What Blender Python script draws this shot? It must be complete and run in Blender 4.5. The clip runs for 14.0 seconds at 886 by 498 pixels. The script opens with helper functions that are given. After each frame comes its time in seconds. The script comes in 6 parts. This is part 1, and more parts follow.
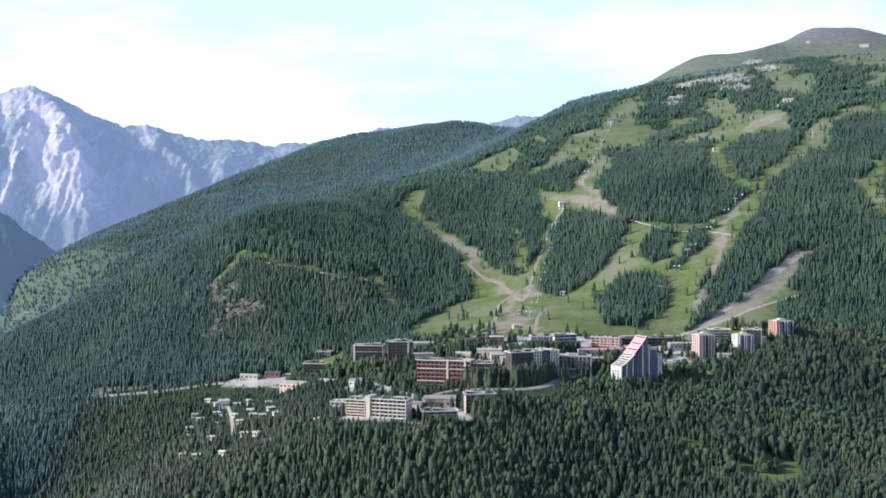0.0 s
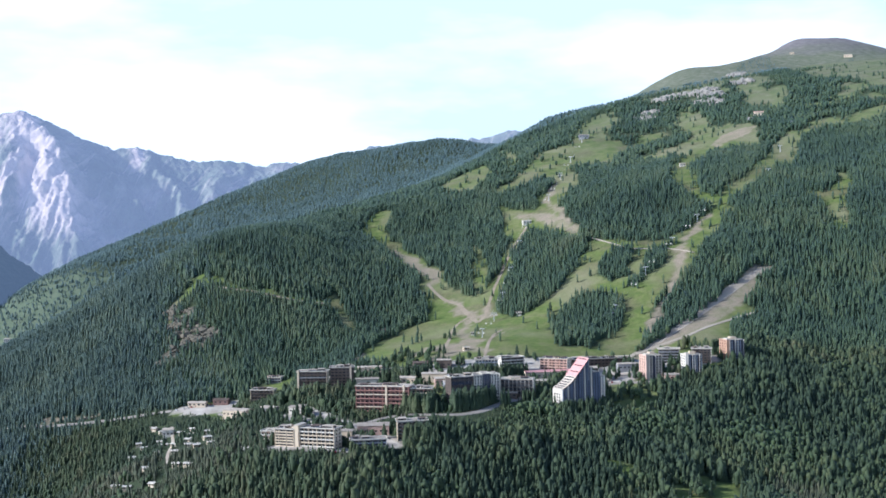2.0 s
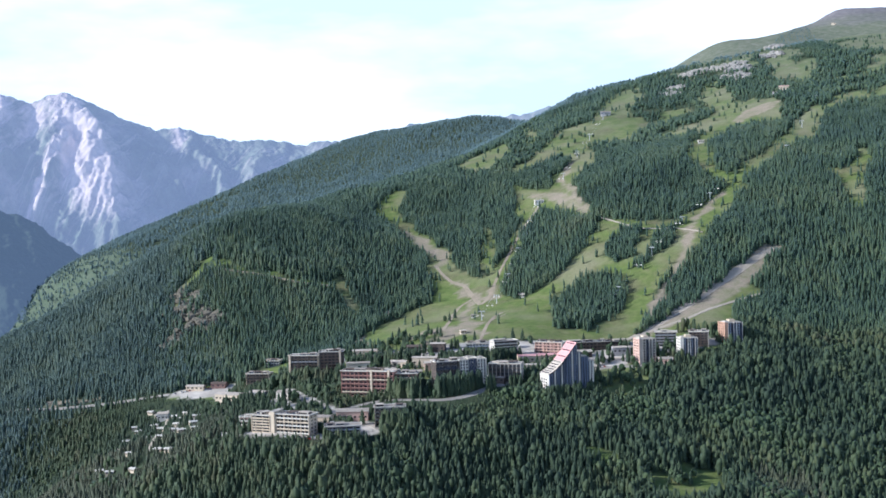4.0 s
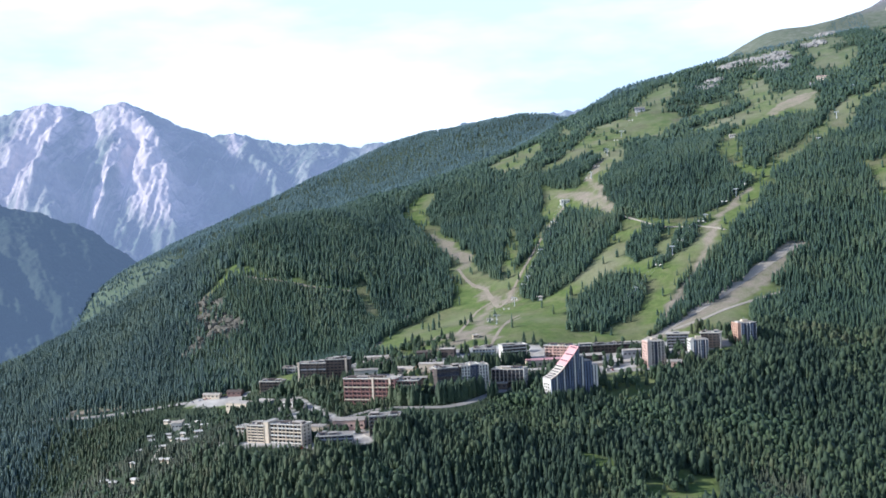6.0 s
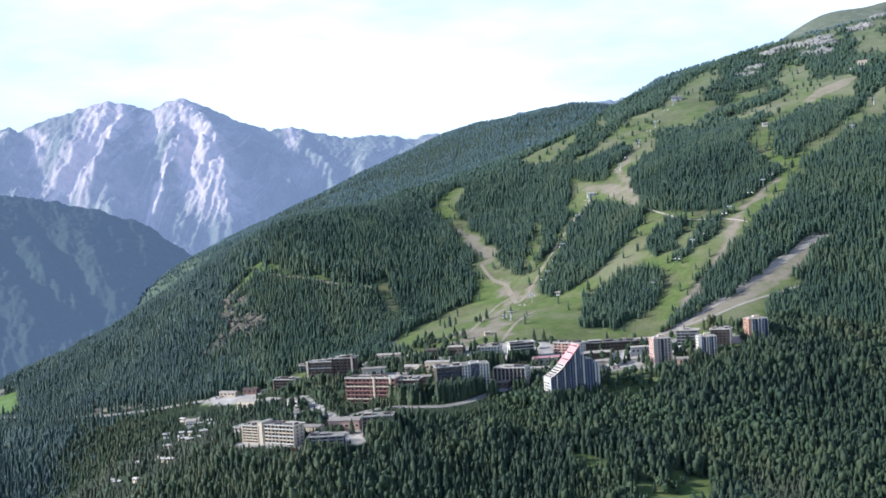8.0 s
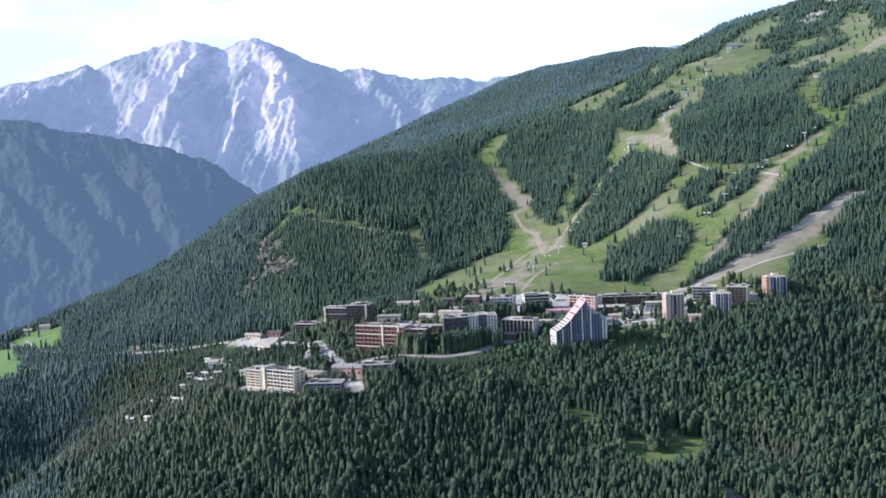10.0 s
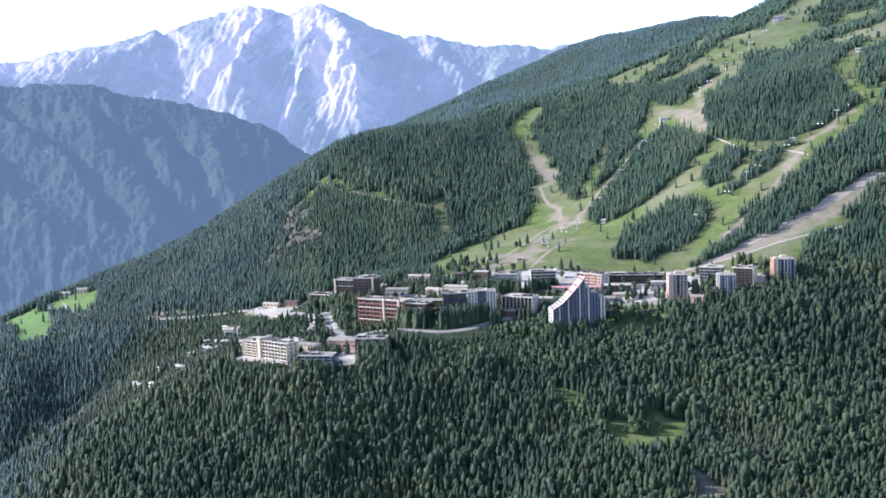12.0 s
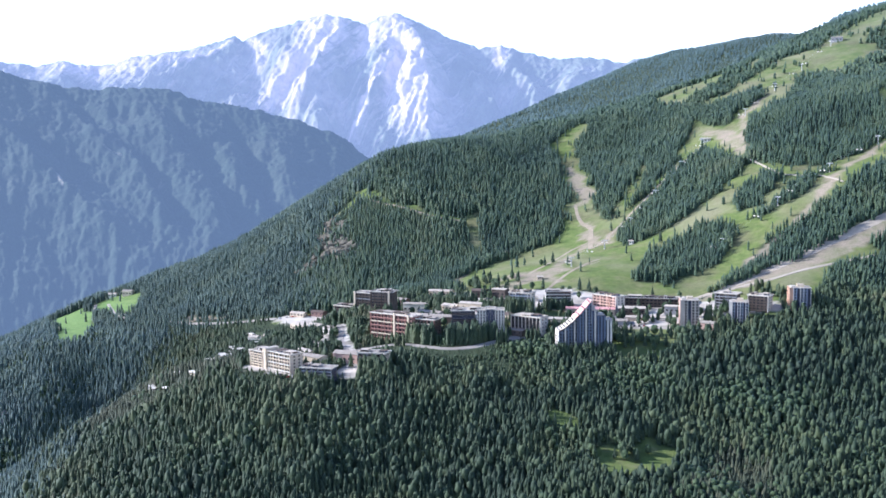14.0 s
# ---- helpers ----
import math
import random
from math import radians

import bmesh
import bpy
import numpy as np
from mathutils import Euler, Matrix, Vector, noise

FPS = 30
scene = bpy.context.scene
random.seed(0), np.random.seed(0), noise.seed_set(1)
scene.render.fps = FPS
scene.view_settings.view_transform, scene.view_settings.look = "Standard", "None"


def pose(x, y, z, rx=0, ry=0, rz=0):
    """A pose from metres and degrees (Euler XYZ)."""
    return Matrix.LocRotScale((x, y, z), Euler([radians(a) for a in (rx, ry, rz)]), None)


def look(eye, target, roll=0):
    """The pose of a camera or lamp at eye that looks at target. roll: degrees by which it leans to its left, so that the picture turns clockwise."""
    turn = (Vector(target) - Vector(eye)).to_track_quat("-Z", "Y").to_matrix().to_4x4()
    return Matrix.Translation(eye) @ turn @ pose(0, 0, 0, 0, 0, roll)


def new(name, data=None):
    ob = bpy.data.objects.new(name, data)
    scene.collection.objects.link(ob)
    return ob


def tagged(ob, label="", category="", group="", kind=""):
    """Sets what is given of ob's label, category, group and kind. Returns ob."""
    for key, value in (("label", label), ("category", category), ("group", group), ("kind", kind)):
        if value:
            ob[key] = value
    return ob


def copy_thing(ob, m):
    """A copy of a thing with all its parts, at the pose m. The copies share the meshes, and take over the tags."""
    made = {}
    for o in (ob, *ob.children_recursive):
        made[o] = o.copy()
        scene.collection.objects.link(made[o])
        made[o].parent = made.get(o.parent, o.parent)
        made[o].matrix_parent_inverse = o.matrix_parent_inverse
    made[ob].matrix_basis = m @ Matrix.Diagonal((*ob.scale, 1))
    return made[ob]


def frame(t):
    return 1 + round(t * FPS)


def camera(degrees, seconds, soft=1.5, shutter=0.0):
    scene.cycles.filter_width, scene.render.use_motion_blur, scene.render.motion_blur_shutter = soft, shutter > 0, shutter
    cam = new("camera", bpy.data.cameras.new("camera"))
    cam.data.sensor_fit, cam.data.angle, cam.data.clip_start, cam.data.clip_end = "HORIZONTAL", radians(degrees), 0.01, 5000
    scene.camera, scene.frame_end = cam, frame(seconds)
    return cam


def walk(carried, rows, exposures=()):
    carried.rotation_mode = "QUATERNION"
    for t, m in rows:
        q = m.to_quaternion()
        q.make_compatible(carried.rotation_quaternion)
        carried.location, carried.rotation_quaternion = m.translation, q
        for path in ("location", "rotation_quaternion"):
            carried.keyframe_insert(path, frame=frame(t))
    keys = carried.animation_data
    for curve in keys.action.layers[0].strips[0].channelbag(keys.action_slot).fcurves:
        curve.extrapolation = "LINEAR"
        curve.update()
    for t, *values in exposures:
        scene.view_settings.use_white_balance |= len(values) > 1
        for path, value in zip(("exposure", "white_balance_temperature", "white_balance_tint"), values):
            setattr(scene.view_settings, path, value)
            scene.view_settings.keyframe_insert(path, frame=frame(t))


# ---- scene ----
cam = camera(43.0, 14.0, 1.75)
PATH = [
    (0, (-0.024, -0.027, 200.005), (-0.02, 1.972, 199.954), -0.1),
    (0.5, (16.356, 3.675, 201.975), (16.361, 5.674, 201.929), -0.2),
    (1, (33.643, 7.609, 203.123), (33.653, 9.609, 203.086), -0.4),
    (1.5, (49.684, 9.897, 205.898), (49.692, 11.897, 205.87), -0.7),
    (2, (66.861, 12.456, 206.454), (66.851, 14.456, 206.431), -1.1),
    (2.5, (82.755, 15.523, 207.562), (82.72, 17.522, 207.534), -1.3),
    (3, (99.909, 19.546, 208.902), (99.848, 21.544, 208.86), -1.3),
    (3.2, (106.729, 21.058, 209.497), (106.658, 23.056, 209.449), -1.2),
    (5.3, (175.288, 33.115, 216.261), (175.104, 35.105, 216.192), -2.7),
    (5.5, (182.128, 34.403, 216.605), (181.93, 36.392, 216.539), -2.7),
    (6, (199.248, 37.791, 217.491), (199.012, 39.776, 217.427), -2.9),
    (6.5, (215.379, 40.964, 219.233), (215.11, 42.945, 219.171), -3.1),
    (7, (232.712, 44.727, 220.508), (232.41, 46.703, 220.447), -3.3),
    (7.5, (249.037, 47.587, 221.787), (248.706, 49.559, 221.723), -3.5),
    (8, (266.017, 51.737, 222.921), (265.653, 53.702, 222.844), -3.7),
    (8.2, (272.789, 53.424, 223.39), (272.413, 55.386, 223.306), -3.5),
    (10.3, (342.802, 68.177, 228.818), (342.267, 70.095, 228.629), -2.7),
    (10.5, (349.873, 69.713, 229.379), (349.323, 71.626, 229.18), -2.7),
    (11, (367.487, 73.895, 230.85), (366.901, 75.795, 230.633), -2.5),
    (11.5, (383.654, 78.221, 232.62), (383.041, 80.111, 232.393), -2.3),
    (12, (401.257, 82.638, 234.722), (400.614, 84.519, 234.494), -2.0),
    (12.5, (416.832, 86.648, 236.15), (416.16, 88.519, 235.93), -1.7),
    (13, (434.311, 90.972, 238.395), (433.6, 92.83, 238.184), -1.3),
    (13.5, (450.155, 95.349, 240.11), (449.407, 97.192, 239.901), -0.9),
    (14, (467.005, 100.388, 242.475), (466.224, 102.217, 242.265), -0.6),
]
walk(cam, [(t, look(eye, target, roll)) for t, eye, target, roll in PATH],
     [(0.0, 0.38, 5340, 10), (8.0, 0.42, 5340, 10), (10.5, 0.62, 5300, 13), (12.0, 0.84, 5290, 15), (14.0, 0.94, 5280, 15)])

# ---- daylight: sun low from the side, thin bright cloud ----
SUN_FROM = Vector((-0.89, -0.20, 0.46)).normalized()
sun = new("sun", bpy.data.lights.new("sun", "SUN"))
sun.data.energy, sun.data.angle, sun.data.color = 4.8, radians(0.6), (1.0, 0.91, 0.78)
sun.matrix_world = look((0, 0, 1500), Vector((0, 0, 1500)) - SUN_FROM)

world = bpy.data.worlds.new("sky")
scene.world = world
world.use_nodes = True
wn, wl = world.node_tree.nodes, world.node_tree.links
wn.clear()
w_out, w_bg = wn.new("ShaderNodeOutputWorld"), wn.new("ShaderNodeBackground")
w_sky = wn.new("ShaderNodeTexSky")
w_sky.sky_type, w_sky.sun_disc = "NISHITA", False
w_sky.sun_elevation = math.asin(SUN_FROM.z)
w_sky.sun_rotation = math.atan2(SUN_FROM.x, SUN_FROM.y)
w_sky.altitude, w_sky.air_density, w_sky.dust_density = 1900, 1.0, 2.0
w_dim = wn.new("ShaderNodeMix")
w_dim.data_type, w_dim.blend_type = "RGBA", "MULTIPLY"
w_dim.inputs["Factor"].default_value = 1.0
w_dim.inputs["B"].default_value = (0.108, 0.109, 0.120, 1)
# bright thin cloud low over the ranges, clear overhead
w_geo, w_map = wn.new("ShaderNodeTexCoord"), wn.new("ShaderNodeMapping")
w_map.inputs["Scale"].default_value = (2.0, 2.0, 7.0)
w_map.inputs["Location"].default_value = (0.4, 0.1, 0.3)
w_noise = wn.new("ShaderNodeTexNoise")
w_noise.inputs["Scale"].default_value, w_noise.inputs["Detail"].default_value = 1.5, 6
w_ramp = wn.new("ShaderNodeValToRGB")
w_ramp.color_ramp.elements[0].position, w_ramp.color_ramp.elements[0].color = 0.455, (0.0, 0.0, 0.0, 1)
w_ramp.color_ramp.elements[1].position, w_ramp.color_ramp.elements[1].color = 0.65, (1, 1, 1, 1)
w_xyz, w_band = wn.new("ShaderNodeSeparateXYZ"), wn.new("ShaderNodeMapRange")
w_band.inputs["From Min"].default_value, w_band.inputs["From Max"].default_value = 0.40, 0.25
w_thick = wn.new("ShaderNodeMath")
w_thick.operation = "MULTIPLY"
w_veil = wn.new("ShaderNodeMix")
w_veil.data_type = "RGBA"
w_veil.inputs["B"].default_value = (0.70, 0.82, 0.94, 1)
w_mix = wn.new("ShaderNodeMix")
w_mix.data_type = "RGBA"
w_mix.inputs["B"].default_value = (1.12, 1.14, 1.16, 1)
wl.new(w_geo.outputs["Generated"], w_map.inputs["Vector"])
wl.new(w_map.outputs["Vector"], w_noise.inputs["Vector"])
wl.new(w_noise.outputs["Fac"], w_ramp.inputs["Fac"])
wl.new(w_geo.outputs["Generated"], w_xyz.inputs["Vector"])
wl.new(w_xyz.outputs["Z"], w_band.inputs["Value"])
wl.new(w_band.outputs["Result"], w_thick.inputs[0])
wl.new(w_ramp.outputs["Color"], w_thick.inputs[1])
wl.new(w_sky.outputs["Color"], w_dim.inputs["A"])
wl.new(w_dim.outputs["Result"], w_veil.inputs["A"])
wl.new(w_band.outputs["Result"], w_veil.inputs["Factor"])
wl.new(w_veil.outputs["Result"], w_mix.inputs["A"])
wl.new(w_thick.outputs["Value"], w_mix.inputs["Factor"])
wl.new(w_mix.outputs["Result"], w_bg.inputs["Color"])
w_bg.inputs["Strength"].default_value = 1.0
wl.new(w_bg.outputs["Background"], w_out.inputs["Surface"])


# ---- materials ----
def shader(name, rough=0.8, metal=0.0):
    m = bpy.data.materials.new(name)
    m.use_nodes = True
    b = m.node_tree.nodes["Principled BSDF"]
    b.inputs["Roughness"].default_value, b.inputs["Metallic"].default_value = rough, metal
    b.inputs["Specular IOR Level"].default_value = 0.25
    return m, m.node_tree.nodes, m.node_tree.links, b


def noise_node(n, l, scale, detail=4.0, coord="Object"):
    c, t = n.new("ShaderNodeTexCoord"), n.new("ShaderNodeTexNoise")
    t.inputs["Scale"].default_value, t.inputs["Detail"].default_value = scale, detail
    l.new(c.outputs[coord], t.inputs["Vector"])
    return t.outputs["Fac"]


def ramp_node(n, l, fac, stops):
    r = n.new("ShaderNodeValToRGB")
    e = r.color_ramp.elements
    while len(e) < len(stops):
        e.new(0.5)
    for k, (pos, col) in enumerate(stops):
        e[k].position, e[k].color = pos, (*col, 1)
    l.new(fac, r.inputs["Fac"])
    return r.outputs["Color"]


def mix_node(n, l, fac, a, b, blend="MIX"):
    m = n.new("ShaderNodeMix")
    m.data_type, m.blend_type = "RGBA", blend
    for key, v in (("Factor", fac), ("A", a), ("B", b)):
        if isinstance(v, (int, float)):
            m.inputs[key].default_value = v
        elif isinstance(v, tuple):
            m.inputs[key].default_value = (*v, 1)
        else:
            l.new(v, m.inputs[key])
    return m.outputs["Result"]


def math_node(n, l, op, a, b):
    m = n.new("ShaderNodeMath")
    m.operation, m.use_clamp = op, True
    for k, v in enumerate((a, b)):
        if isinstance(v, (int, float)):
            m.inputs[k].default_value = v
        else:
            l.new(v, m.inputs[k])
    return m.outputs[0]


def bump_node(n, l, b, fac, distance, strength=0.6):
    u = n.new("ShaderNodeBump")
    u.inputs["Distance"].default_value, u.inputs["Strength"].default_value = distance, strength
    l.new(fac, u.inputs["Height"])
    l.new(u.outputs["Normal"], b.inputs["Normal"])


def plain(name, dark, light, scale=0.4, rough=0.8, metal=0.0, fine=3.0):
    """A surface of one colour, with stains and a fine grain."""
    m, n, l, b = shader(name, rough, metal)
    big = noise_node(n, l, scale, 5)
    small = noise_node(n, l, fine, 3)
    col = ramp_node(n, l, big, [(0.3, dark), (0.7, light)])
    col = mix_node(n, l, 0.35, col, ramp_node(n, l, small, [(0.25, tuple(c * 0.7 for c in dark)), (0.75, light)]))
    l.new(col, b.inputs["Base Color"])
    bump_node(n, l, b, small, 0.03)
    return m


def foliage(name, stops, veil=0.08):
    """Needles or leaves: each tree its own green, shifted in large patches; a fuzzy sheen, tinted blue to stand in for
    haze.
    """
    m, n, l, b = shader(name, 0.7)
    g = n.new("ShaderNodeAttribute")
    g.attribute_name = "own_green"
    big, patch = noise_node(n, l, 0.011, 4), noise_node(n, l, 0.045, 3)
    own = math_node(n, l, "MULTIPLY", g.outputs["Fac"], 0.32)
    land = math_node(n, l, "MULTIPLY", math_node(n, l, "SUBTRACT", big, 0.32), 1.65)
    land = math_node(n, l, "ADD", land, math_node(n, l, "MULTIPLY", math_node(n, l, "SUBTRACT", patch, 0.4), 1.0))
    col = ramp_node(n, l, math_node(n, l, "ADD", own, land), stops)
    small = noise_node(n, l, 0.8, 3)
    col = mix_node(n, l, 0.3, col, ramp_node(n, l, small, [(0.3, (0.55, 0.55, 0.57)), (0.7, (1.25, 1.25, 1.2))]), "MULTIPLY")
    l.new(col, b.inputs["Base Color"])
    b.inputs["Sheen Weight"].default_value, b.inputs["Sheen Roughness"].default_value = veil, 0.5
    b.inputs["Sheen Tint"].default_value = (0.55, 0.8, 1.0, 1)
    bump_node(n, l, b, noise_node(n, l, 1.3, 4), 0.5, 0.35)
    return m


M_SPRUCE = foliage("conifer_needles", [(0.0, (0.023, 0.039, 0.025)), (0.35, (0.034, 0.055, 0.029)), (0.65, (0.050, 0.073, 0.034)), (0.88, (0.070, 0.089, 0.038)), (1.0, (0.086, 0.092, 0.045))], 0.06)
M_DRY_SPRUCE = foliage("dry_needles", [(0.0, (0.044, 0.056, 0.032)), (0.5, (0.067, 0.079, 0.042)), (1.0, (0.098, 0.097, 0.056))], 0.1)
# slope needles: lighter and more sheened than the near ones, for distance haze
M_SLOPE_SPRUCE = foliage("slope_needles", [(0.0, (0.029, 0.052, 0.032)), (0.5, (0.048, 0.080, 0.040)), (0.8, (0.070, 0.101, 0.045)), (1.0, (0.088, 0.109, 0.052))], 0.14)
# valley needles: paled and blued, the haze put into their colour
M_VALLEY_SPRUCE = foliage("valley_needles_hazed", [(0.0, (0.040, 0.064, 0.054)), (0.5, (0.068, 0.100, 0.072)), (1.0, (0.104, 0.136, 0.084))], 0.38)
M_HIGH_PINE = foliage("high_pine_needles", [(0.0, (0.028, 0.052, 0.032)), (0.5, (0.046, 0.078, 0.039)), (1.0, (0.078, 0.108, 0.050))], 0.12)
# far and knoll needles: haze put into their colour and sheen
M_FAR_SPRUCE = foliage("far_needles_hazed", [(0.0, (0.040, 0.066, 0.049)), (0.5, (0.052, 0.082, 0.057)), (1.0, (0.073, 0.101, 0.065))], 0.34)
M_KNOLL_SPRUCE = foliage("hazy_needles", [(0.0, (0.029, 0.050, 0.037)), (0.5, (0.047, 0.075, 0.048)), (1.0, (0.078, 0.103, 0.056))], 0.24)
M_LEAF = foliage("broad_leaves", [(0.0, (0.036, 0.058, 0.028)), (0.5, (0.051, 0.079, 0.033)), (1.0, (0.076, 0.104, 0.041))])
M_NAVY = plain("navy_cladding", (0.040, 0.045, 0.080), (0.075, 0.085, 0.13), 0.15)
M_SLATE = plain("slate_blue_cladding", (0.12, 0.145, 0.20), (0.20, 0.225, 0.29), 0.12)
M_BRICK_RED = plain("faded_red_render", (0.28, 0.145, 0.12), (0.42, 0.225, 0.19), 0.15)
M_BARK = plain("bark", (0.07, 0.05, 0.035), (0.14, 0.10, 0.07), 0.8, 0.9)
M_CONCRETE = plain("pale_concrete", (0.46, 0.41, 0.35), (0.62, 0.56, 0.48), 0.15)
M_WHITE = plain("white_render", (0.62, 0.57, 0.49), (0.77, 0.72, 0.63), 0.12)
M_CREAM = plain("cream_render", (0.58, 0.47, 0.34), (0.72, 0.60, 0.45), 0.12)
M_GREY = plain("grey_render", (0.24, 0.24, 0.25), (0.36, 0.36, 0.37), 0.12)
M_BLUE_GREY = plain("blue_grey_cladding", (0.20, 0.225, 0.275), (0.31, 0.34, 0.40), 0.12)
M_RED = plain("red_brown_timber", (0.15, 0.095, 0.082), (0.25, 0.155, 0.135), 0.2)
M_BROWN = plain("dark_brown_timber", (0.072, 0.058, 0.050), (0.14, 0.11, 0.092), 0.2)
M_ORANGE = plain("orange_render", (0.41, 0.245, 0.165), (0.53, 0.33, 0.23), 0.12)
M_PINK = plain("faded_pink_sheet", (0.62, 0.30, 0.28), (0.76, 0.43, 0.40), 0.15, 0.6)
M_SALMON = plain("salmon_render", (0.56, 0.37, 0.29), (0.70, 0.48, 0.39), 0.12)
M_ROOF = plain("grey_gravel_roof", (0.29, 0.25, 0.205), (0.46, 0.40, 0.335), 0.25)
M_ROOF_PALE = plain("pale_sheet_roof", (0.44, 0.37, 0.29), (0.70, 0.61, 0.50), 0.2, 0.55)
M_ROOF_DARK = plain("brown_shingle_roof", (0.10, 0.075, 0.06), (0.18, 0.14, 0.115), 0.25)
M_BUFF = plain("buff_render", (0.36, 0.32, 0.27), (0.48, 0.43, 0.37), 0.15)
M_METAL = plain("galvanised_steel", (0.40, 0.41, 0.42), (0.55, 0.56, 0.57), 0.6, 0.45, 0.7)
M_RUBBER = plain("black_rubber", (0.02, 0.02, 0.02), (0.04, 0.04, 0.04), 1.0, 0.8)
M_ASPHALT = plain("sunbleached_road", (0.28, 0.25, 0.215), (0.42, 0.38, 0.335), 0.05)
M_GRAVEL = plain("pale_gravel", (0.345, 0.295, 0.225), (0.51, 0.44, 0.355), 0.06)
M_GLASS, _n, _l, _b = shader("window_glass", 0.08)
_b.inputs["Base Color"].default_value, _b.inputs["Specular IOR Level"].default_value = (0.025, 0.03, 0.04, 1), 0.5


# The lie of the land: crest, terrace and valley lines that a smooth sheet is laid over.
LAND = {
    "forest_below_village": [(-135, 900, 2), (25, 818, -14), (235, 840, -16), (202, 940, 5), (292, 932, -8), (376, 1022, 8), (426, 1046, 9), (520, 1060, 10)],
    "lower_terrace": [(-62, 929, 35), (-84, 936, 34.5), (-36, 921, 34.5), (-60, 945, 35), (-20, 940, 33), (20, 985, 38), (55, 978, 42), (110, 1002, 37), (-110, 960, 30), (-100, 1010, 30)],
    "upper_terrace": [(-20, 1068, 42), (50, 1080, 46), (108, 1070, 50), (90, 1140, 62), (185, 1088, 46), (262, 1152, 60), (362, 1186, 70), (135, 1195, 63), (190, 1195, 61), (250, 1222, 68), (0, 1180, 56), (-90, 1170, 44)],
    "road_bench": [(-240, 1245, 19), (-164, 1239, 24), (-400, 1290, 6), (-450, 1340, 0), (-190, 1150, 14), (-640, 1420, -10)],
    "piste_foot": [(157, 1262, 82), (255, 1313, 91), (352, 1265, 90), (152, 1405, 107), (-20, 1432, 82), (-50, 1488, 112), (20, 1330, 78)],
    "piste_middle": [(60, 1611, 159), (309, 1515, 185), (350, 1501, 182), (386, 1472, 181), (184, 1705, 222), (382, 1600, 220), (314, 1703, 264), (506, 1320, 92)],
    "piste_upper": [(-35, 1845, 242), (-128, 1829, 229), (-49, 1767, 200), (488, 1592, 236), (254, 1763, 258), (120, 2052, 316), (525, 1842, 326), (430, 2090, 370), (331, 2134, 382), (634, 2049, 410), (654, 1769, 318)],
    "wooded_knoll": [(-211, 1667, 214), (-150, 1700, 216), (-265, 1610, 200), (-314, 1524, 126), (-274, 1448, 96), (-473, 1590, 86), (-355, 1400, 42), (-403, 1350, 22), (-260, 1360, 50)],
    "summit_ridge": [(612, 2390, 503), (399, 2608, 494), (250, 2640, 442), (286, 2640, 463), (366, 2640, 488), (215, 3500, 476), (300, 3200, 455), (480, 3250, 530), (680, 3211, 598), (711, 3400, 652), (784, 3500, 702), (890, 3500, 711), (960, 3500, 725), (1108, 3714, 779), (1145, 3714, 793), (1201, 3714, 828), (1284, 3715, 834), (1387, 3714, 829), (1443, 3714, 800), (1000, 2700, 600), (1100, 3300, 680), (950, 2200, 500), (1000, 1600, 330), (900, 1200, 130)],
    "back_ridge": [(64, 3609, 510), (-109, 3659, 499), (-263, 3759, 485), (-444, 3858, 449), (-587, 3907, 396), (-740, 3886, 318), (-897, 3804, 245), (-1041, 3703, 174), (-1176, 3601, 102), (-1259, 3480, 44), (-1325, 3379, 6), (-443, 3467, 312), (-1037, 3001, 96), (-1176, 2999, 8), (-1400, 2950, -110)],
    "back_gully": [(-250, 2700, 215), (-500, 2700, 120), (-800, 2600, 10), (-330, 2100, 165), (-640, 2050, 20), (-60, 2450, 270), (250, 3750, 485), (480, 3720, 535), (640, 3650, 600), (1500, 3500, 740), (-1420, 3150, -75)],
    "west_spur": [(-337, 966, -86), (-308, 993, -55), (-255, 1009, -19), (-213, 1029, 3), (-174, 1042, 19)],
    "shaded_hollow": [(172, 850, -32), (145, 795, -48), (150, 900, -8)],
    "brown_spur": [(-455, 1105, -64), (-500, 1190, -26)],
    "west_hollow": [(-428, 1168, -56), (-408, 1132, -80)],
    "west_gully": [(-423, 1047, -134), (-391, 1075, -99), (-333, 1093, -60), (-288, 1116, -36)],
    "valley": [(-698, 1457, -14), (-640, 1390, -16), (-550, 1235, -18), (-444, 1143, -68), (-560, 1050, -90), (-900, 1500, -120), (-1150, 2200, -215), (-1560, 2750, -220), (-1500, 1500, -330), (-900, 900, -220), (-300, 700, -110), (100, 650, -75), (500, 800, -50)],
    "far_rim": [(-3500, 4200, -250), (-3500, 1000, -250), (-1500, 0, -300), (0, 200, -190), (700, 200, -150), (1500, 600, 0), (2400, 2000, 500), (2400, 4200, 700), (0, 4600, 250), (-1300, 4300, -200), (-2200, 3600, -300), (1300, 4500, 560), (-2500, 2500, -320), (300, -800, -250), (2400, -800, 0), (-3500, -800, -200)],
}
PEGS = np.array([p for line in LAND.values() for p in line], float)


def thin_plate(d2):
    return 0.5 * d2 * np.log(d2 + 1e-9)


def fit_sheet(pegs, slack):
    n = len(pegs)
    p = pegs[:, :2] / 1000.0
    k = thin_plate(((p[:, None] - p[None]) ** 2).sum(-1)) + slack * np.eye(n)
    q = np.hstack([np.ones((n, 1)), p])
    top = np.hstack([k, q])
    low = np.hstack([q.T, np.zeros((3, 3))])
    return p, np.linalg.solve(np.vstack([top, low]), np.concatenate([pegs[:, 2], np.zeros(3)]))


PEG_XY, SHEET = fit_sheet(PEGS, 0.00012)


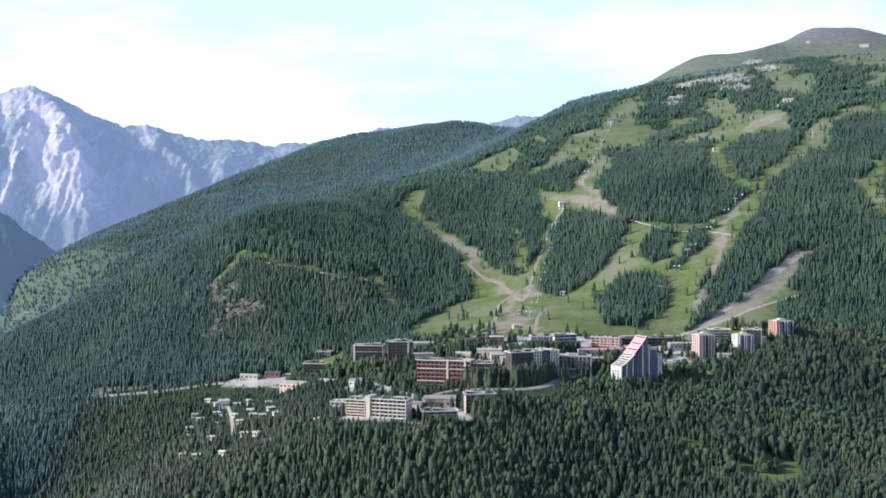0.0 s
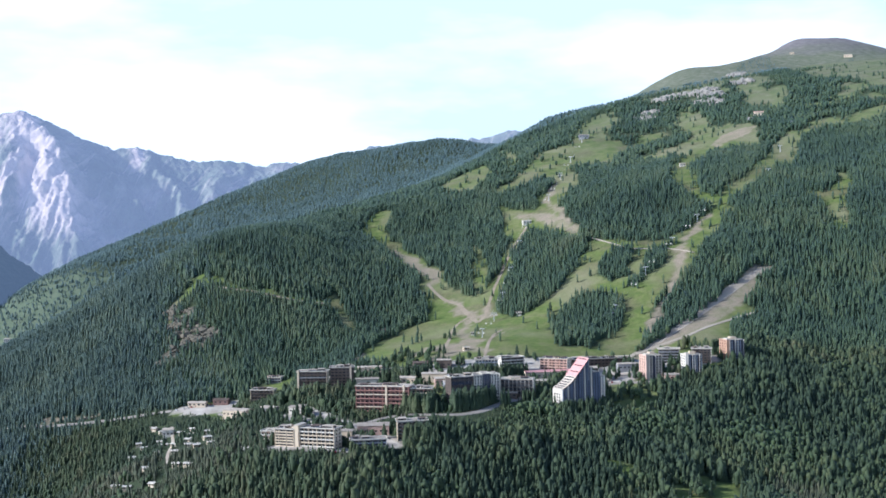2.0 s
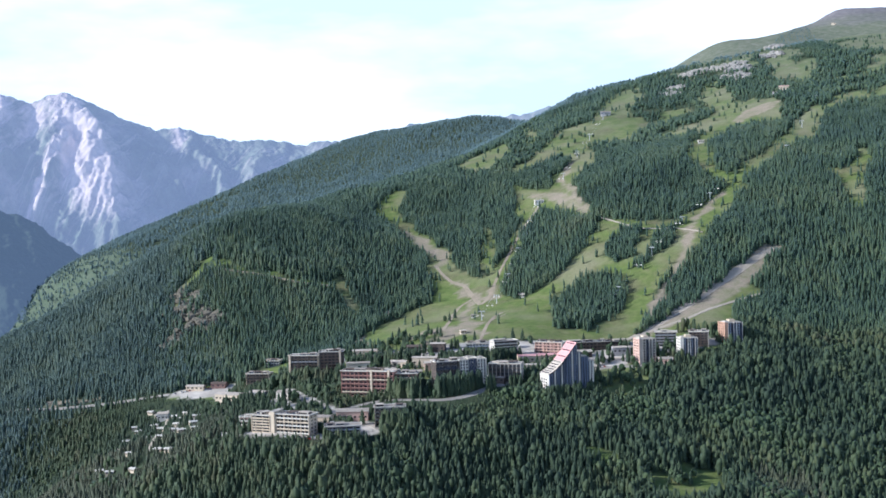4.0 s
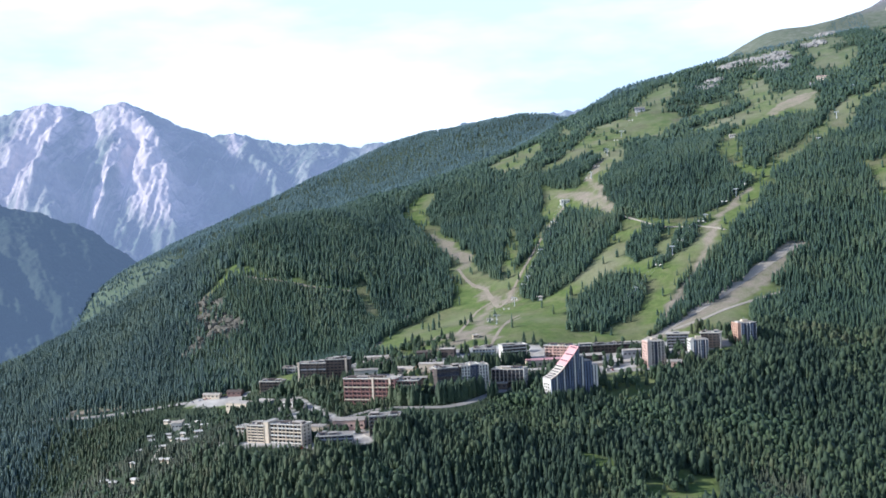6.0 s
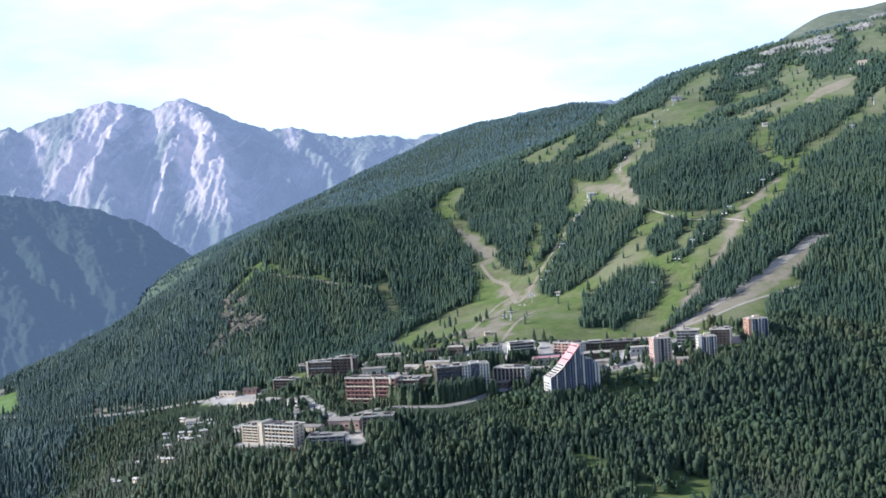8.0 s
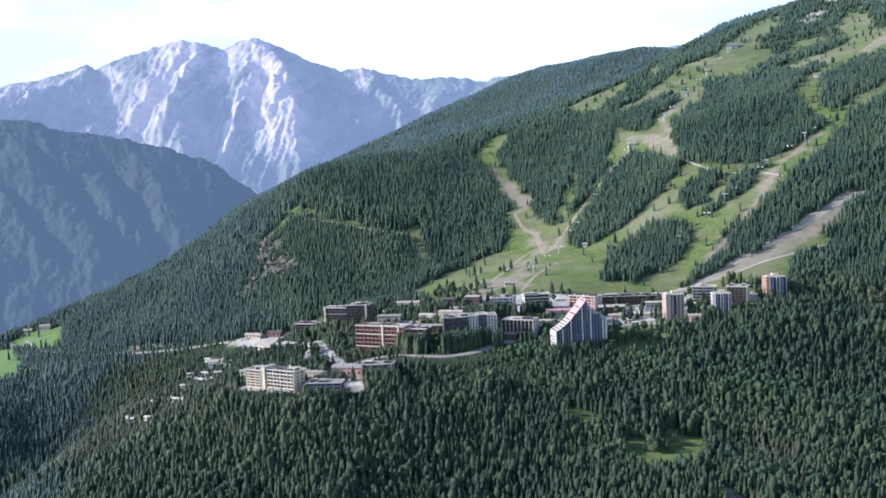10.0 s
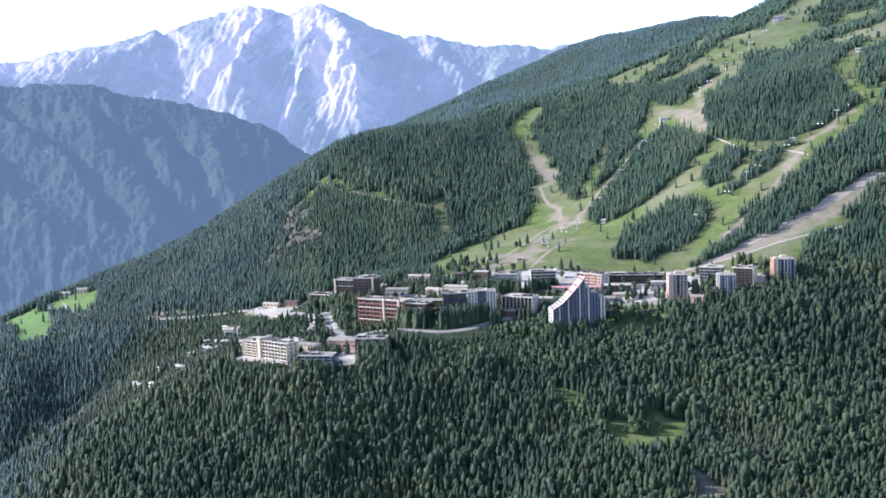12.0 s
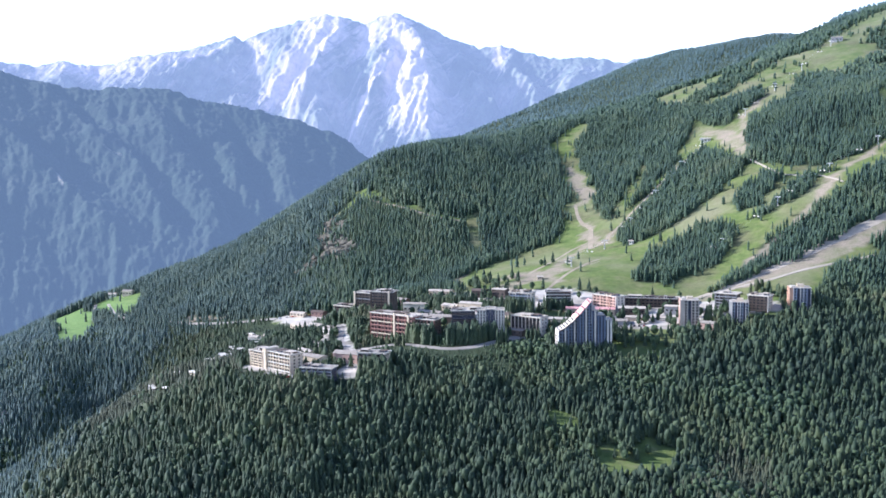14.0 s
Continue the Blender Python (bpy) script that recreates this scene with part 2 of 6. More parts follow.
def value_noise(x, y, scale, seed):
    """Smooth noise of about -1 to 1 on plan coordinates."""
    rng = np.random.RandomState(seed)
    table = rng.uniform(-1, 1, (256, 256))
    u, v = np.asarray(x) / scale + 77.3, np.asarray(y) / scale + 31.7
    i, j = np.floor(u).astype(int), np.floor(v).astype(int)
    f, g = u - i, v - j
    f, g = f * f * (3 - 2 * f), g * g * (3 - 2 * g)
    a = table[i % 256, j % 256] * (1 - f) + table[(i + 1) % 256, j % 256] * f
    b = table[i % 256, (j + 1) % 256] * (1 - f) + table[(i + 1) % 256, (j + 1) % 256] * f
    return a * (1 - g) + b * g


def height(x, y):
    """The ground's height over the plan."""
    x, y = np.asarray(x, float), np.asarray(y, float)
    flat_x, flat_y = x.ravel() / 1000, y.ravel() / 1000
    z = SHEET[-3] + SHEET[-2] * flat_x + SHEET[-1] * flat_y
    for k, (px, py) in enumerate(PEG_XY):
        z = z + SHEET[k] * thin_plate((flat_x - px) ** 2 + (flat_y - py) ** 2)
    z = z.reshape(x.shape)
    below = np.clip((1010 - y) / 90, 0, 1) * np.clip(np.hypot(x + 30, y - 950) / 60 - 1.2, 0, 1)
    rough = np.maximum(np.clip((y - 1200) / 900, 0.12, 1.0), 0.9 * below)
    z = z + rough * (5 * value_noise(x, y, 130, 3) + 2.2 * value_noise(x, y, 47, 4)) + below * (4 * value_noise(x, y, 95, 5) + 2 * value_noise(x, y, 38, 6))
    return z


# ---- what covers the land: open runs, meadows, tracks ----
MEADOWS = {
    "lower_meadow": [(-50, 1300), (-25, 1397), (7, 1439), (33, 1457), (44, 1496), (27, 1539), (28, 1570), (63, 1565), (91, 1505), (119, 1440), (154, 1390), (190, 1389), (183, 1301), (192, 1233), (194, 1205), (103, 1202), (12, 1237)],
    "middle_meadow": [(117, 1366), (156, 1407), (197, 1448), (234, 1501), (262, 1571), (311, 1545), (369, 1529), (428, 1607), (464, 1634), (467, 1602), (421, 1522), (366, 1428), (320, 1381), (300, 1320), (275, 1254), (244, 1209), (182, 1206), (109, 1201)],
    "west_glade": [(40, 1999), (70, 2060), (96, 2136), (142, 2165), (150, 2054), (130, 1994), (114, 1926), (73, 1962)],
    "upper_notch": [(169, 2347), (189, 2360), (196, 2141), (202, 2063), (177, 2068)],
    "middle_band": [(134, 1910), (176, 1929), (203, 1979), (218, 2029), (238, 2110), (274, 2116), (325, 2124), (382, 2098), (377, 2025), (354, 1963), (298, 1980), (270, 1961), (286, 1891), (283, 1842), (258, 1828), (248, 1775), (231, 1772), (235, 1685), (253, 1607), (226, 1641), (202, 1688), (181, 1706), (165, 1670), (146, 1726), (153, 1781), (142, 1822), (179, 1783), (201, 1759), (212, 1821), (227, 1835), (240, 1868), (237, 1934), (218, 1947), (195, 1922), (167, 1902)],
    "shoulder_glade": [(300, 2130), (335, 2300), (390, 2395), (425, 2395), (412, 2300), (393, 2230), (370, 2173), (369, 2111), (393, 2111), (401, 2064), (377, 2025), (349, 1967), (318, 1985)],
    "long_run": [(407, 1949), (429, 1983), (456, 1971), (491, 2000), (511, 2044), (552, 2065), (581, 2066), (609, 2016), (607, 1961), (586, 1943), (596, 1926), (574, 1903), (561, 1927), (530, 1925), (511, 1928), (494, 1894), (478, 1867), (454, 1816), (440, 1807), (435, 1732), (446, 1670), (459, 1650), (437, 1658), (425, 1713), (407, 1731), (415, 1766), (443, 1831), (445, 1887), (460, 1897), (443, 1943), (423, 1927)],
    "crag_glade": [(505, 2170), (528, 2262), (560, 2270), (566, 2173), (548, 2075), (505, 2060)],
    "east_glade": [(581, 1810), (603, 1878), (645, 1934), (657, 1920), (651, 1892), (621, 1827), (597, 1773), (578, 1778)],
    "cross_run": [(471, 1659), (484, 1687), (513, 1723), (549, 1752), (573, 1772), (574, 1749), (543, 1717), (509, 1698), (491, 1662), (476, 1638)],
    "top_glade": [(683, 2267), (704, 2291), (727, 2280), (724, 2210), (692, 2123), (676, 2093), (668, 2168)],
    "cutting": [(268, 1225), (306, 1260), (359, 1320), (430, 1400), (463, 1427), (438, 1385), (410, 1358), (429, 1338), (388, 1290), (375, 1235), (322, 1225)],
    "valley_meadow": [(-726, 1393), (-690, 1430), (-610, 1365), (-557, 1294), (-512, 1229), (-530, 1202)],
    "farm_meadow": [(-661, 1417), (-690, 1475), (-604, 1455), (-540, 1361), (-609, 1370)],
    "forest_clearing": [(240, 922), (244, 940), (262, 934), (281, 957), (301, 952), (304, 925), (298, 896), (270, 884), (246, 894)],
    "small_clearing": [(186, 955), (197, 961), (218, 955), (217, 938), (198, 936)],
    "back_pasture": [(-1230, 2900), (-1240, 3060), (-1130, 3110), (-960, 3060), (-800, 2923), (-880, 2620), (-1016, 2500), (-1120, 2700)],
    "shrub_bank": [(198, 1118), (206, 1134), (260, 1133), (270, 1112), (256, 1078), (226, 1070), (210, 1092)],
    "village_ground": [(-62, 1185), (-40, 1250), (60, 1252), (200, 1246), (340, 1215), (350, 1182), (290, 1150), (255, 1135), (200, 1128), (150, 1112), (110, 1098), (60, 1088), (0, 1088), (-30, 1104)],
    "flats_lawn": [(-168, 1268), (-162, 1296), (-112, 1300), (-104, 1272), (-122, 1250)],
    "shed_field": [(-250, 1232), (-213, 1260), (-172, 1265), (-162, 1237), (-184, 1212)],
}
PAVED = {
    "hotel_forecourt": [(-122, 992), (-110, 956), (-85, 946), (-54, 936), (-12, 936), (-18, 920), (-40, 920), (-82, 931)],
    "lower_yard": [(-1, 950), (0, 985), (28, 952), (25, 936), (14, 940)],
    "lower_street": [(-92, 1127), (-84, 1129), (-45, 1064), (9, 985), (0, 980), (-50, 1052)],
    "car_park": [(-244, 1244), (-240, 1252), (-221, 1258), (-194, 1258), (-172, 1262), (-166, 1250), (-182, 1226), (-213, 1229), (-232, 1236)],
    "lower_park": [(-86, 1062), (-64, 1029), (-58, 1046), (-79, 1084), (-98, 1100)],
    "shed_yard": [(-172, 1176), (-140, 1160), (-128, 1142), (-150, 1140)],
    "centre_west": [(-75, 1262), (-40, 1268), (20, 1232), (58, 1222), (80, 1172), (40, 1178), (-20, 1212)],
    "centre_east": [(58, 1232), (126, 1236), (183, 1228), (242, 1228), (344, 1208), (352, 1185), (292, 1172), (260, 1147), (204, 1133), (187, 1170), (117, 1172), (80, 1163)],
    "front_terrace": [(108, 1082), (108, 1106), (146, 1113), (150, 1098), (133, 1075)],
}
# lines with a width: x, y, metres across
RUNS = {
    "left_run": [(-39, 1850, 30), (-52, 1798, 36), (-31, 1750, 25), (4, 1672, 33), (40, 1597, 33), (45, 1537, 36)],
    "gully": [(108, 1477, 27), (112, 1539, 19), (108, 1598, 22), (105, 1668, 12)],
    "lift_cut": [(115, 1432, 20), (134, 1526, 19), (159, 1627, 18), (185, 1692, 22)],
    "right_fork": [(464, 1634, 27), (517, 1701, 26), (590, 1809, 29), (637, 1882, 27), (697, 1930, 35), (761, 1925, 40), (900, 1960, 60)],
    "left_fork": [(450, 1629, 27), (435, 1667, 19), (430, 1731, 32), (447, 1848, 39)],
    "east_gap": [(587, 1624, 16), (609, 1594, 30), (646, 1670, 22)],
    "east_gap_low": [(609, 1594, 26), (589, 1512, 22)],
    "knoll_gap": [(-89, 1499, 20), (-76, 1473, 18), (-64, 1437, 8)],
    "knoll_edge": [(-212, 1640, 4), (-262, 1560, 6), (-300, 1500, 9), (-300, 1470, 9)],
    "knoll_road": [(-296, 1546, 6), (-258, 1525, 9), (-220, 1508, 10), (-177, 1499, 10), (-135, 1492, 10), (-94, 1493, 11)],
    "notch_road": [(-131, 1835, 10), (-85, 1881, 9)],
    "summit_strip": [(657, 2166, 33), (704, 2400, 48), (916, 3235, 60)],
}
DIRT = {
    "cutting_track": [(268, 1226, 10), (320, 1275, 24), (385, 1340, 30), (430, 1392, 26), (465, 1430, 16)],
    "left_run_scar": [(-18, 1725, 8), (6, 1672, 18), (40, 1597, 26), (42, 1560, 14)],
    "hub_scar": [(170, 1745, 18), (205, 1715, 26), (232, 1660, 22), (245, 1620, 14), (222, 1790, 12), (240, 1860, 12)],
    "foot_scar": [(57, 1250, 34), (90, 1300, 22), (75, 1382, 9), (95, 1440, 16), (68, 1506, 7)],
    "bowl_scar": [(528, 1938, 22), (562, 1964, 34), (594, 1978, 26)],
    "run_scar": [(432, 1600, 14), (384, 1520, 13), (336, 1390, 12), (296, 1300, 12)],
    "forest_scar": [(310, 884, 8), (318, 862, 18), (330, 838, 26)],
    "bank_scar": [(-400, 1283, 10), (-372, 1286, 16), (-338, 1274, 8)],
    "foot_bare": [(14, 1283, 10), (30, 1290, 22), (52, 1296, 32), (75, 1284, 34), (101, 1256, 18)],
    "hub_bare": [(97, 1425, 20), (112, 1425, 18), (118, 1460, 12)],
    "path_e": [(-43, 1387, 4), (-31, 1311, 5)],
    "grass_track": [(-29, 1285, 5), (-40, 1353, 4)],
}
ROADS = {
    "road_west": [(-640, 1425, 4), (-560, 1345, 4), (-484, 1308, 4), (-390, 1272, 4), (-323, 1262, 4.5), (-242, 1247, 5)],
    "road_front": [(-24, 1012, 6), (-10, 1026, 6), (8, 1042, 7), (27, 1045, 7), (49, 1034, 8), (72, 1028, 8), (88, 1036, 8), (101, 1048, 8), (116, 1066, 8), (144, 1092, 7)],
    "road_terrace": [(190, 1134, 6), (228, 1140, 6), (268, 1136, 6)],
    "road_lift": [(215, 1200, 4), (256, 1231, 5), (290, 1250, 5), (330, 1268, 5), (356, 1290, 4), (426, 1336, 3)],
    "road_meadow": [(-668, 1430, 5), (-640, 1395, 4), (-606, 1372, 4), (-533, 1347, 4)],
    "road_piste": [(245, 1600, 2.4), (262, 1585, 2.4), (309, 1514, 2.4), (356, 1503, 2.4), (384, 1466, 2.2)],
    "road_bungalows": [(-231, 1204, 3), (-214, 1140, 3), (-196, 1050, 3), (-184, 992, 3)],
    "road_lower": [(-185, 1222, 5), (-135, 1150, 5), (-84, 1120, 5), (-50, 1055, 5), (5, 980, 5), (25, 950, 4)],
}
HIGH_WOOD = [(735, 2050, 100), (785, 2200, 105), (780, 2330, 60), (785, 2461, 60), (930, 3200, 130), (985, 3330, 110), (1045, 3520, 50)]
COPSES = {
    "copse_small": [(272, 1508), (313, 1520), (294, 1445), (265, 1443)],
    "copse_long": [(285, 1419), (313, 1467), (359, 1521), (374, 1520), (337, 1458), (294, 1408)],
    "copse_low": [(185, 1336), (200, 1382), (232, 1422), (268, 1408), (280, 1386), (266, 1324), (223, 1268), (191, 1263)],
}
ROCKS = [(480, 2291, 20), (463, 2253, 22), (602, 2370, 34), (612, 2310, 26), (553, 2373, 20), (585, 2266, 24), (600, 2250, 18), (692, 2388, 26), (527, 2385, 22), (905, 3260, 26), (890, 3215, 22), (-307, 938, 7), (-500, 1072, 9)]
CLIFFS = [(-285, 1465, 24), (-262, 1432, 27), (-238, 1418, 20), (-282, 1395, 13), (-300, 1492, 10)]


def inside(x, y, ring):
    hit = np.zeros(x.shape, bool)
    for (ax, ay), (bx, by) in zip(ring, ring[1:] + ring[:1]):
        if ay != by:
            hit ^= ((ay > y) != (by > y)) & (x < (bx - ax) * (y - ay) / (by - ay) + ax)
    return hit


def on_line(x, y, line, extra=0.0):
    hit = np.zeros(x.shape, bool)
    for (ax, ay, aw), (bx, by, bw) in zip(line, line[1:]):
        dx, dy = bx - ax, by - ay
        s = np.clip(((x - ax) * dx + (y - ay) * dy) / (dx * dx + dy * dy), 0, 1)
        hit |= np.hypot(x - ax - s * dx, y - ay - s * dy) < (aw + s * (bw - aw)) / 2 + extra
    return hit


def woodiness(x, y):
    """How closely the trees stand: over 1 a closed wood, near 0 open turf."""
    patch = value_noise(x, y, 62, 21) + 0.7 * value_noise(x, y, 24, 22)
    high_up = np.clip((y - 1880) / 300, 0, 1) * np.clip((x - 20) / 120, 0, 1)
    w = np.clip(1.5 + 1.25 * patch - 1.35 * high_up, np.where(high_up > 0, 0.0, 0.85), 1.2)
    clumps = np.clip(0.95 + 0.9 * (value_noise(x, y, 70, 25) + 0.8 * value_noise(x, y, 28, 26)), 0.35, 1.1)
    w = w * (1 - high_up) + clumps * high_up
    # the tree line on the ski mountain: bare turf above it, with loose clumps, but for the belt that climbs to the dome
    top = (x > 430) & (y > 1950)
    if top.any():
        z = height(x[top], y[top])
        line = np.interp(x[top], [430, 520, 740, 800], [560, 502, 505, 465]) + 45 * patch[top]
        close = np.clip((line - z) / 40, 0, 1)
        close = np.where(on_line(x[top], y[top], HIGH_WOOD, 12 * value_noise(x[top], y[top], 40, 23)), 1.0, close)
        w = w.copy()
        w[top] = np.where((close < 0.5) & (patch[top] > 0.62), 0.8, w[top] * close)
    return np.where((x < -700) & (y > 2400), np.clip(0.75 + 0.8 * patch, 0.3, 1), w)


def cover(x, y, extra=0.0):
    """Grass, dirt, rock and paving at a place, 0 or 1 each."""
    wx = x + 7 * value_noise(x, y, 27, 11) + 4 * value_noise(x, y, 11, 12)
    wy = y + 7 * value_noise(x, y, 29, 13) + 4 * value_noise(x, y, 12, 14)
    grass, dirt, rock, paved = (np.zeros(x.shape, bool) for _ in range(4))
    for ring in MEADOWS.values():
        grass |= inside(wx, wy, ring)
    for line in RUNS.values():
        grass |= on_line(wx, wy, line)
    # the high glades reach a little below their visible lower rims
    for key in ("west_glade", "upper_notch", "middle_band", "shoulder_glade", "long_run", "crag_glade", "east_glade", "top_glade"):
        grass |= inside(wx, wy + 12, MEADOWS[key]) | inside(wx, wy + 24, MEADOWS[key])
    grass |= (woodiness(x, y) < 0.3) & (y < 2700)
    for line in DIRT.values():
        dirt |= on_line(wx, wy, line, -1.0)
    for key, line in ROADS.items():
        paved |= on_line(x, y, line, extra * (2.0 if key in ("road_terrace", "road_lower") else 1.0))
    for ring in PAVED.values():
        paved |= inside(x, y, ring)
    for cx, cy, r in ROCKS:
        rock |= np.hypot(wx - cx, wy - cy) < r * (0.75 + 0.5 * value_noise(x, y, 30, 17))
    for cx, cy, r in CLIFFS:
        near = np.hypot(wx - cx, wy - cy) < r * (0.75 + 0.5 * value_noise(x, y, 20, 18))
        rock |= near
    for ring in COPSES.values():
        wood = inside(wx, wy, ring)
        grass &= ~wood
        dirt &= ~wood
    return grass, dirt, rock, paved


def steps(marks):
    """Grid lines: from each mark to the next with the spacing given."""
    out = [marks[0][0]]
    for (a, s), (b, _) in zip(marks, marks[1:]):
        k = max(1, round((b - a) / s))
        out += [a + (b - a) * (i + 1) / k for i in range(k)]
    return np.array(out)


def grid_mesh(name, xs, ys, zs, us=None):
    rows, cols = zs.shape
    co = np.stack([xs, ys, zs], -1).reshape(-1, 3)
    k = np.arange(rows * cols).reshape(rows, cols)
    quads = np.stack([k[:-1, :-1], k[:-1, 1:], k[1:, 1:], k[1:, :-1]], -1).reshape(-1, 4)
    me = bpy.data.meshes.new(name)
    me.vertices.add(len(co))
    me.vertices.foreach_set("co", co.ravel().astype(np.float32))
    me.loops.add(quads.size)
    me.loops.foreach_set("vertex_index", quads.ravel().astype(np.int32))
    me.polygons.add(len(quads))
    me.polygons.foreach_set("loop_start", np.arange(0, quads.size, 4, dtype=np.int32))
    me.update(calc_edges=True)
    return me


gx = steps([(-3800, 120), (-1600, 50), (-760, 6), (760, 25), (1400, 90), (2600, 90)])
gy = steps([(-900, 100), (500, 25), (780, 6), (2200, 14), (2700, 30), (4500, 30)])
GX, GY = np.meshgrid(gx, gy)
GZ = height(GX, GY)
ground_me = grid_mesh("ground", GX, GY, GZ)
grass, dirt, rock, paved = cover(GX, GY)
rock &= ~((GY < 1600) & (np.abs(GX + 270) < 90))
mask = np.zeros((GX.size, 4), np.float32)
mask[:, 0], mask[:, 1], mask[:, 2], mask[:, 3] = grass.ravel(), dirt.ravel(), rock.ravel(), paved.ravel()
for line in ROADS.values():
    mask[:, 3] *= 1 - on_line(GX, GY, line, 3.0).ravel() * ~np.any([inside(GX, GY, ring) for ring in PAVED.values()], axis=0).ravel()
ground_me.attributes.new("cover", "FLOAT_COLOR", "POINT").data.foreach_set("color", mask.ravel())


def sit(x, y):
    """The height of the ground at one place, on the sheet's own facets."""
    i = min(max(int(np.searchsorted(gx, x)) - 1, 0), len(gx) - 2)
    j = min(max(int(np.searchsorted(gy, y)) - 1, 0), len(gy) - 2)
    f, g = (x - gx[i]) / (gx[i + 1] - gx[i]), (y - gy[j]) / (gy[j + 1] - gy[j])
    return float((GZ[j, i] * (1 - f) + GZ[j, i + 1] * f) * (1 - g) + (GZ[j + 1, i] * (1 - f) + GZ[j + 1, i + 1] * f) * g)


def math_free(n, l, a, b, k):
    """a + k * (b - 0.5), not clamped."""
    m = n.new("ShaderNodeMath")
    m.operation = "MULTIPLY_ADD"
    l.new(b, m.inputs[0])
    m.inputs[1].default_value = k
    s = n.new("ShaderNodeMath")
    s.operation = "ADD"
    l.new(a, m.inputs[2])
    l.new(m.outputs[0], s.inputs[0])
    s.inputs[1].default_value = -0.5 * k
    return s.outputs[0]


def ground_material():
    m, n, l, b = shader("alpine_ground", 0.95)
    a = n.new("ShaderNodeAttribute")
    a.attribute_name = "cover"
    s = n.new("ShaderNodeSeparateColor")
    l.new(a.outputs["Color"], s.inputs["Color"])
    big, mid, small = noise_node(n, l, 0.012, 5), noise_node(n, l, 0.06, 5), noise_node(n, l, 0.5, 5)
    duff = ramp_node(n, l, mid, [(0.3, (0.032, 0.050, 0.026)), (0.7, (0.062, 0.080, 0.040))])
    turf = ramp_node(n, l, mid, [(0.25, (0.104, 0.156, 0.038)), (0.55, (0.150, 0.188, 0.056)), (0.8, (0.218, 0.212, 0.105))])
    straw = ramp_node(n, l, small, [(0.3, (0.215, 0.205, 0.115)), (0.7, (0.30, 0.28, 0.175))])
    p = n.new("ShaderNodeNewGeometry")
    x = n.new("ShaderNodeSeparateXYZ")
    l.new(p.outputs["Position"], x.inputs["Vector"])
    alp, dry = n.new("ShaderNodeMapRange"), n.new("ShaderNodeMapRange")
    dry.inputs["From Min"].default_value, dry.inputs["From Max"].default_value = 20, 110
    l.new(x.outputs["Z"], dry.inputs["Value"])
    lush = n.new("ShaderNodeMapRange")
    lush.inputs["From Min"].default_value, lush.inputs["From Max"].default_value = 12, -8
    l.new(x.outputs["Z"], lush.inputs["Value"])
    west = n.new("ShaderNodeMapRange")
    west.inputs["From Min"].default_value, west.inputs["From Max"].default_value = -360, -460
    l.new(x.outputs["X"], west.inputs["Value"])
    turf = mix_node(n, l, math_node(n, l, "MULTIPLY", lush.outputs[0], west.outputs[0]), turf, ramp_node(n, l, mid, [(0.3, (0.135, 0.225, 0.060)), (0.7, (0.175, 0.262, 0.080))]))
    # the far pasture is paled and greyed, haze put into its colour
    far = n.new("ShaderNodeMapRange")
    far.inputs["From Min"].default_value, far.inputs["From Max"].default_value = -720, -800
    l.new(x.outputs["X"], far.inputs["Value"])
    worn = ramp_node(n, l, noise_node(n, l, 0.022, 7), [(0.48, (0, 0, 0)), (0.64, (0.75, 0.75, 0.75))])
    turf = mix_node(n, l, math_node(n, l, "MULTIPLY", worn, dry.outputs[0]), turf, ramp_node(n, l, small, [(0.3, (0.125, 0.120, 0.062)), (0.7, (0.205, 0.185, 0.105))]))
    tuft = ramp_node(n, l, noise_node(n, l, 0.17, 5), [(0.3, (0.72, 0.74, 0.70)), (0.7, (1.22, 1.2, 1.2))])
    turf = mix_node(n, l, 0.7, turf, tuft, "MULTIPLY")
    straws = ramp_node(n, l, big, [(0.5, (0, 0, 0)), (0.66, (0.7, 0.7, 0.7))])
    turf = mix_node(n, l, math_node(n, l, "MULTIPLY", straws, dry.outputs[0]), turf, straw)
    # haze tone mixed into the turf towards the far west
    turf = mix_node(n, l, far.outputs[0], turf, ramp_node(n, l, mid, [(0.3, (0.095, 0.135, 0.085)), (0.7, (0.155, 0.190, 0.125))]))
    earth = ramp_node(n, l, small, [(0.3, (0.245, 0.20, 0.14)), (0.7, (0.375, 0.315, 0.24))])
    stone = ramp_node(n, l, mid, [(0.3, (0.16, 0.155, 0.14)), (0.5, (0.34, 0.33, 0.31)), (0.75, (0.52, 0.50, 0.48))])
    tar = ramp_node(n, l, mid, [(0.3, (0.36, 0.32, 0.27)), (0.7, (0.62, 0.57, 0.50))])
    # above the tree line: thin grey-green turf, bare mauve scree on the dome
    alp.inputs["From Min"].default_value, alp.inputs["From Max"].default_value = 250, 540
    l.new(x.outputs["Z"], alp.inputs["Value"])
    heath = ramp_node(n, l, mid, [(0.3, (0.116, 0.138, 0.088)), (0.55, (0.168, 0.182, 0.126)), (0.75, (0.235, 0.228, 0.182))])
    dome = n.new("ShaderNodeMapRange")
    dome.inputs["From Min"].default_value, dome.inputs["From Max"].default_value = 725, 800
    l.new(math_free(n, l, x.outputs["Z"], big, 120), dome.inputs["Value"])
    heath = mix_node(n, l, dome.outputs[0], heath, ramp_node(n, l, mid, [(0.3, (0.145, 0.135, 0.140)), (0.7, (0.235, 0.215, 0.215))]))
    turf = mix_node(n, l, math_node(n, l, "MULTIPLY", alp.outputs[0], 0.6), turf, heath)
    bald = n.new("ShaderNodeMapRange")
